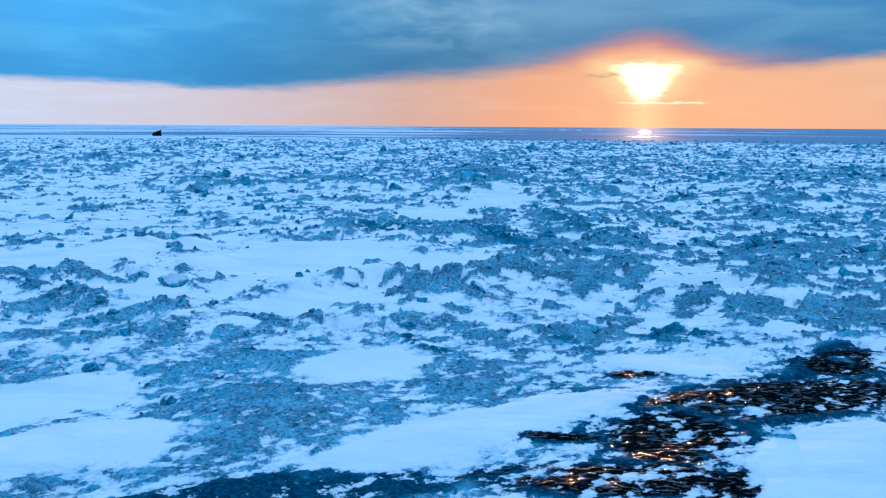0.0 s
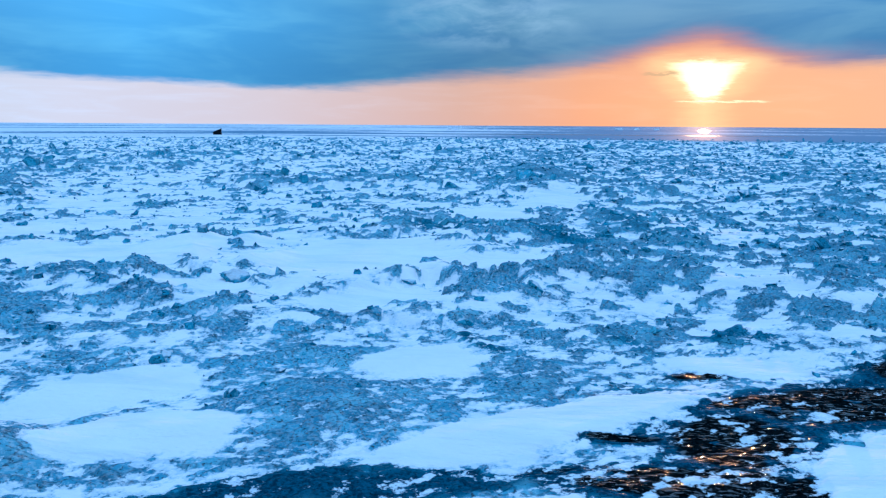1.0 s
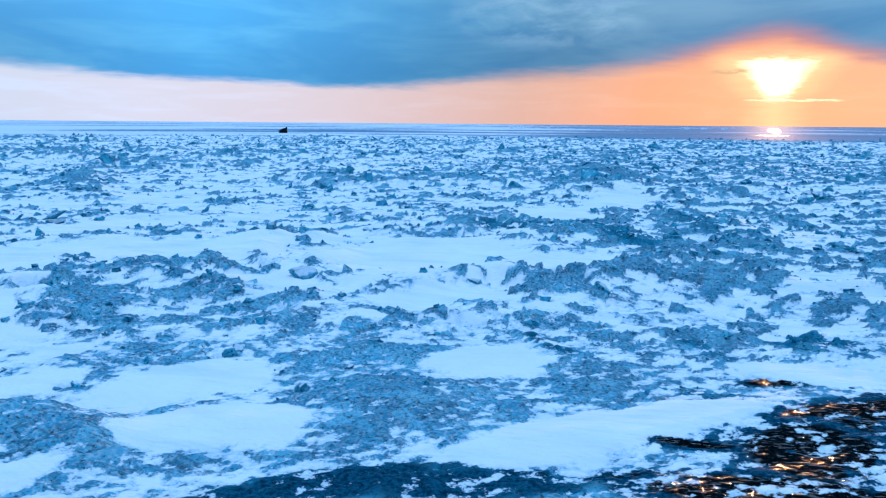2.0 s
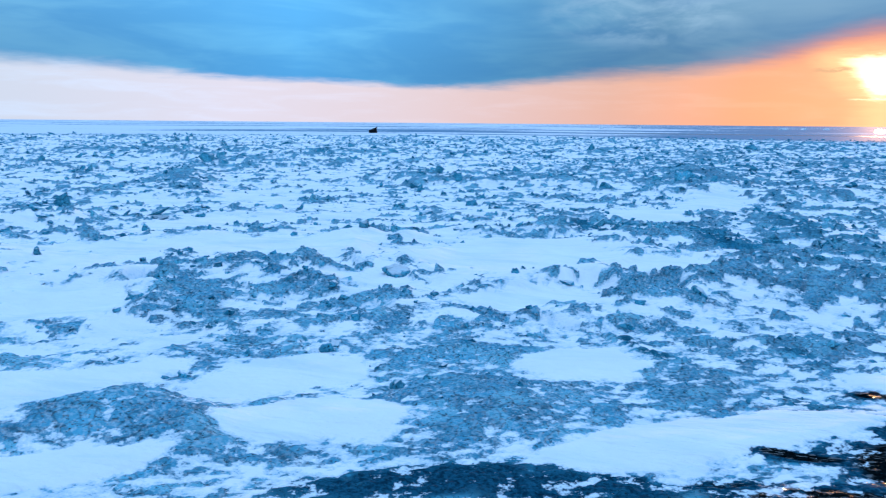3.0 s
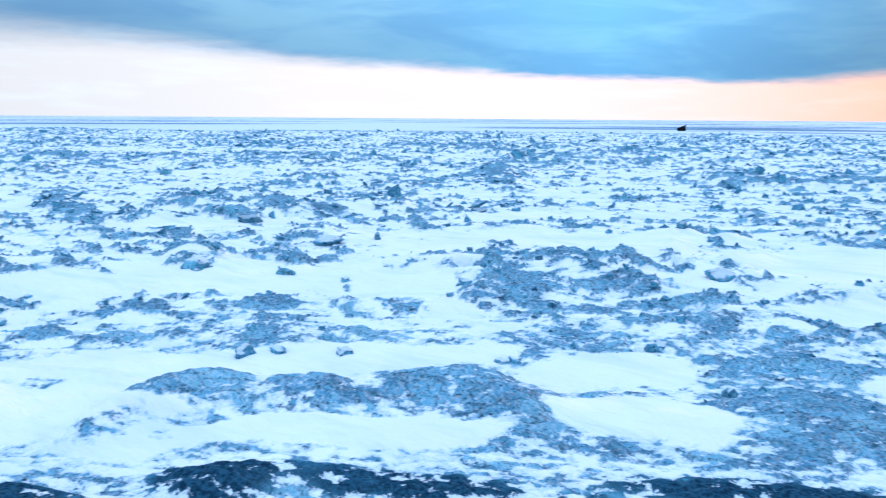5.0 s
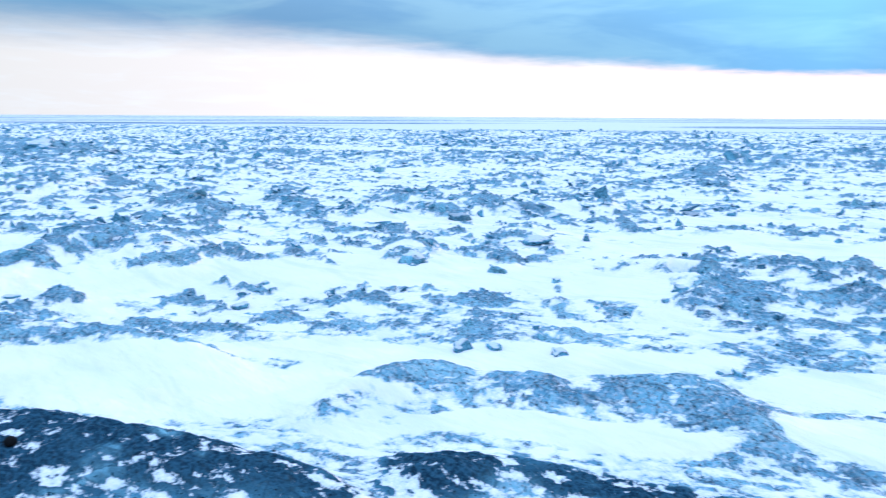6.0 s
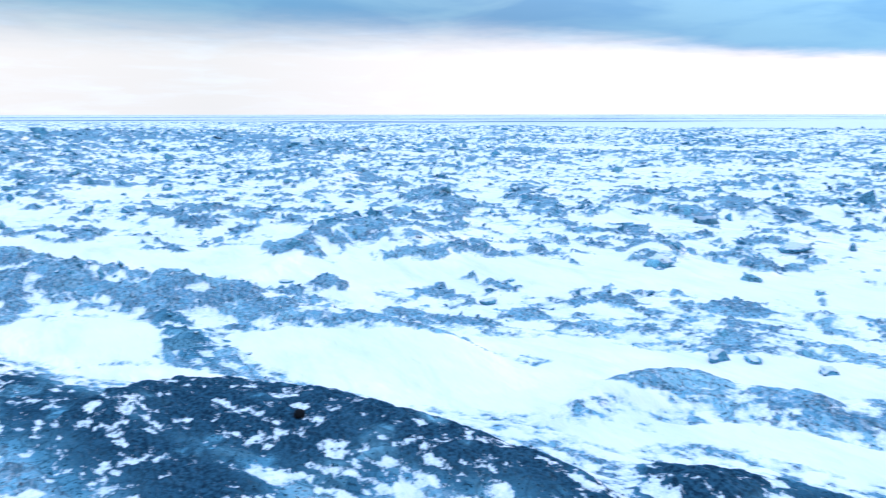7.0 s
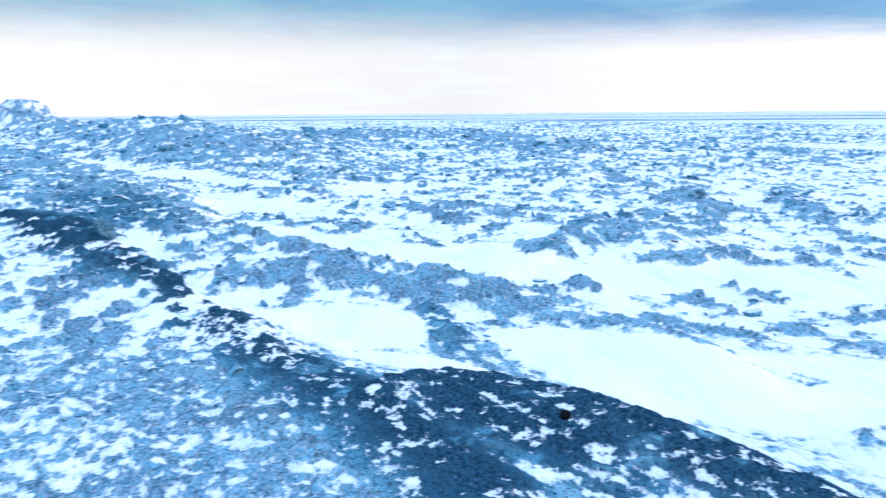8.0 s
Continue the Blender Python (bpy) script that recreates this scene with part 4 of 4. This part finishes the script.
# ---- stone ----
def stone(x, y, wide):
    bm = bmesh.new()
    bmesh.ops.create_icosphere(bm, subdivisions=3, radius=wide / 2)
    for v in bm.verts:
        v.co *= 1 + 0.14 * noise.noise(v.co * 40)
        v.co.z *= 0.85
    me = bpy.data.meshes.new("stone")
    bm.to_mesh(me)
    bm.free()
    me.polygons.foreach_set("use_smooth", [True] * len(me.polygons))
    me.materials.append(MAT["stone"])
    ob = new("stone", me)
    ob.location = (x, y, height_at(x, y) + wide * 0.25)
    return tagged(ob, "small round black stone on the icy ridge", "stone")


stone(-4.20, 0.53, 0.055)


# ---- far out on the lake ----
def far_boulder(x, y, wide, tall):
    """A wedge of dark ice, high at one end."""
    bm = bmesh.new()
    bmesh.ops.create_cube(bm, size=1.0)
    bmesh.ops.subdivide_edges(bm, edges=bm.edges[:], cuts=3, use_grid_fill=True)
    for v in bm.verts:
        slope = 0.45 + 0.55 * (v.co.x + 0.5)
        v.co.z = (v.co.z + 0.5) * slope
        v.co.y *= 0.7 - 0.25 * v.co.z
        v.co += 0.07 * noise.noise_vector(v.co * 3.1)
    bmesh.ops.bevel(bm, geom=[e for e in bm.edges if e.calc_face_angle(0) > 0.6], offset=0.03, segments=1, affect="EDGES")
    me = bpy.data.meshes.new("ice_boulder")
    bm.to_mesh(me)
    bm.free()
    me.materials.append(MAT["stone"])
    ob = new("ice_boulder", me)
    ob.matrix_world = pose(x, y, height_at(x, y) - 0.06, 0, 0, 18) @ Matrix.Diagonal((wide, wide, tall, 1))
    return tagged(ob, "dark wedge of dirty ice at the far edge of the field", "ice boulder")


far_boulder(-41.3, 119.5, 1.2, 0.95)


def floe(az, d, wide, tall, turn):
    """A flat white cake of drift ice with a broken rim."""
    bm = bmesh.new()
    r = random.Random(int(d))
    ring = bmesh.ops.create_cone(bm, cap_ends=True, segments=11, radius1=0.5, radius2=0.42, depth=1.0)["verts"]
    for v in ring:
        k = r.uniform(0.75, 1.1)
        v.co = Vector((v.co.x * k, v.co.y * k * 0.6, v.co.z + 0.5 + r.uniform(-0.1, 0.1)))
    me = bpy.data.meshes.new("ice_floe")
    bm.to_mesh(me)
    bm.free()
    me.materials.append(MAT["white_ice"])
    ob = new("ice_floe", me)
    a = radians(az)
    ob.matrix_world = pose(-d * math.sin(a), d * math.cos(a), -0.02, 0, 0, turn) @ Matrix.Diagonal((wide, wide, tall, 1))
    return tagged(ob, "flat white cake of drift ice far out on the lake", "ice floe", "ice floes on the lake")


n = material("white_ice")
spot = n.add("ShaderNodeNewGeometry").outputs["Position"]
white = bsdf(n, n.mix(n.noise(spot, 1.5, 4.0), (0.78, 0.80, 0.82), (0.9, 0.91, 0.92)), 0.6, bump(n, n.noise(spot, 3.0, 4.0), 0.5, 0.1), 0.2)
n.put(n.add("ShaderNodeOutputMaterial").inputs[0], white.outputs[0])
for az, d, wide, tall, turn in ((-8.1, 340, 3.6, 0.7, 10), (-9.3, 350, 3.4, 0.7, 60), (-10.6, 365, 3.0, 0.6, 30), (3.4, 300, 1.6, 0.9, 0), (2.7, 320, 1.8, 0.9, 50), (0.9, 330, 1.6, 0.8, 20)):
    floe(az, d, wide, tall, turn)
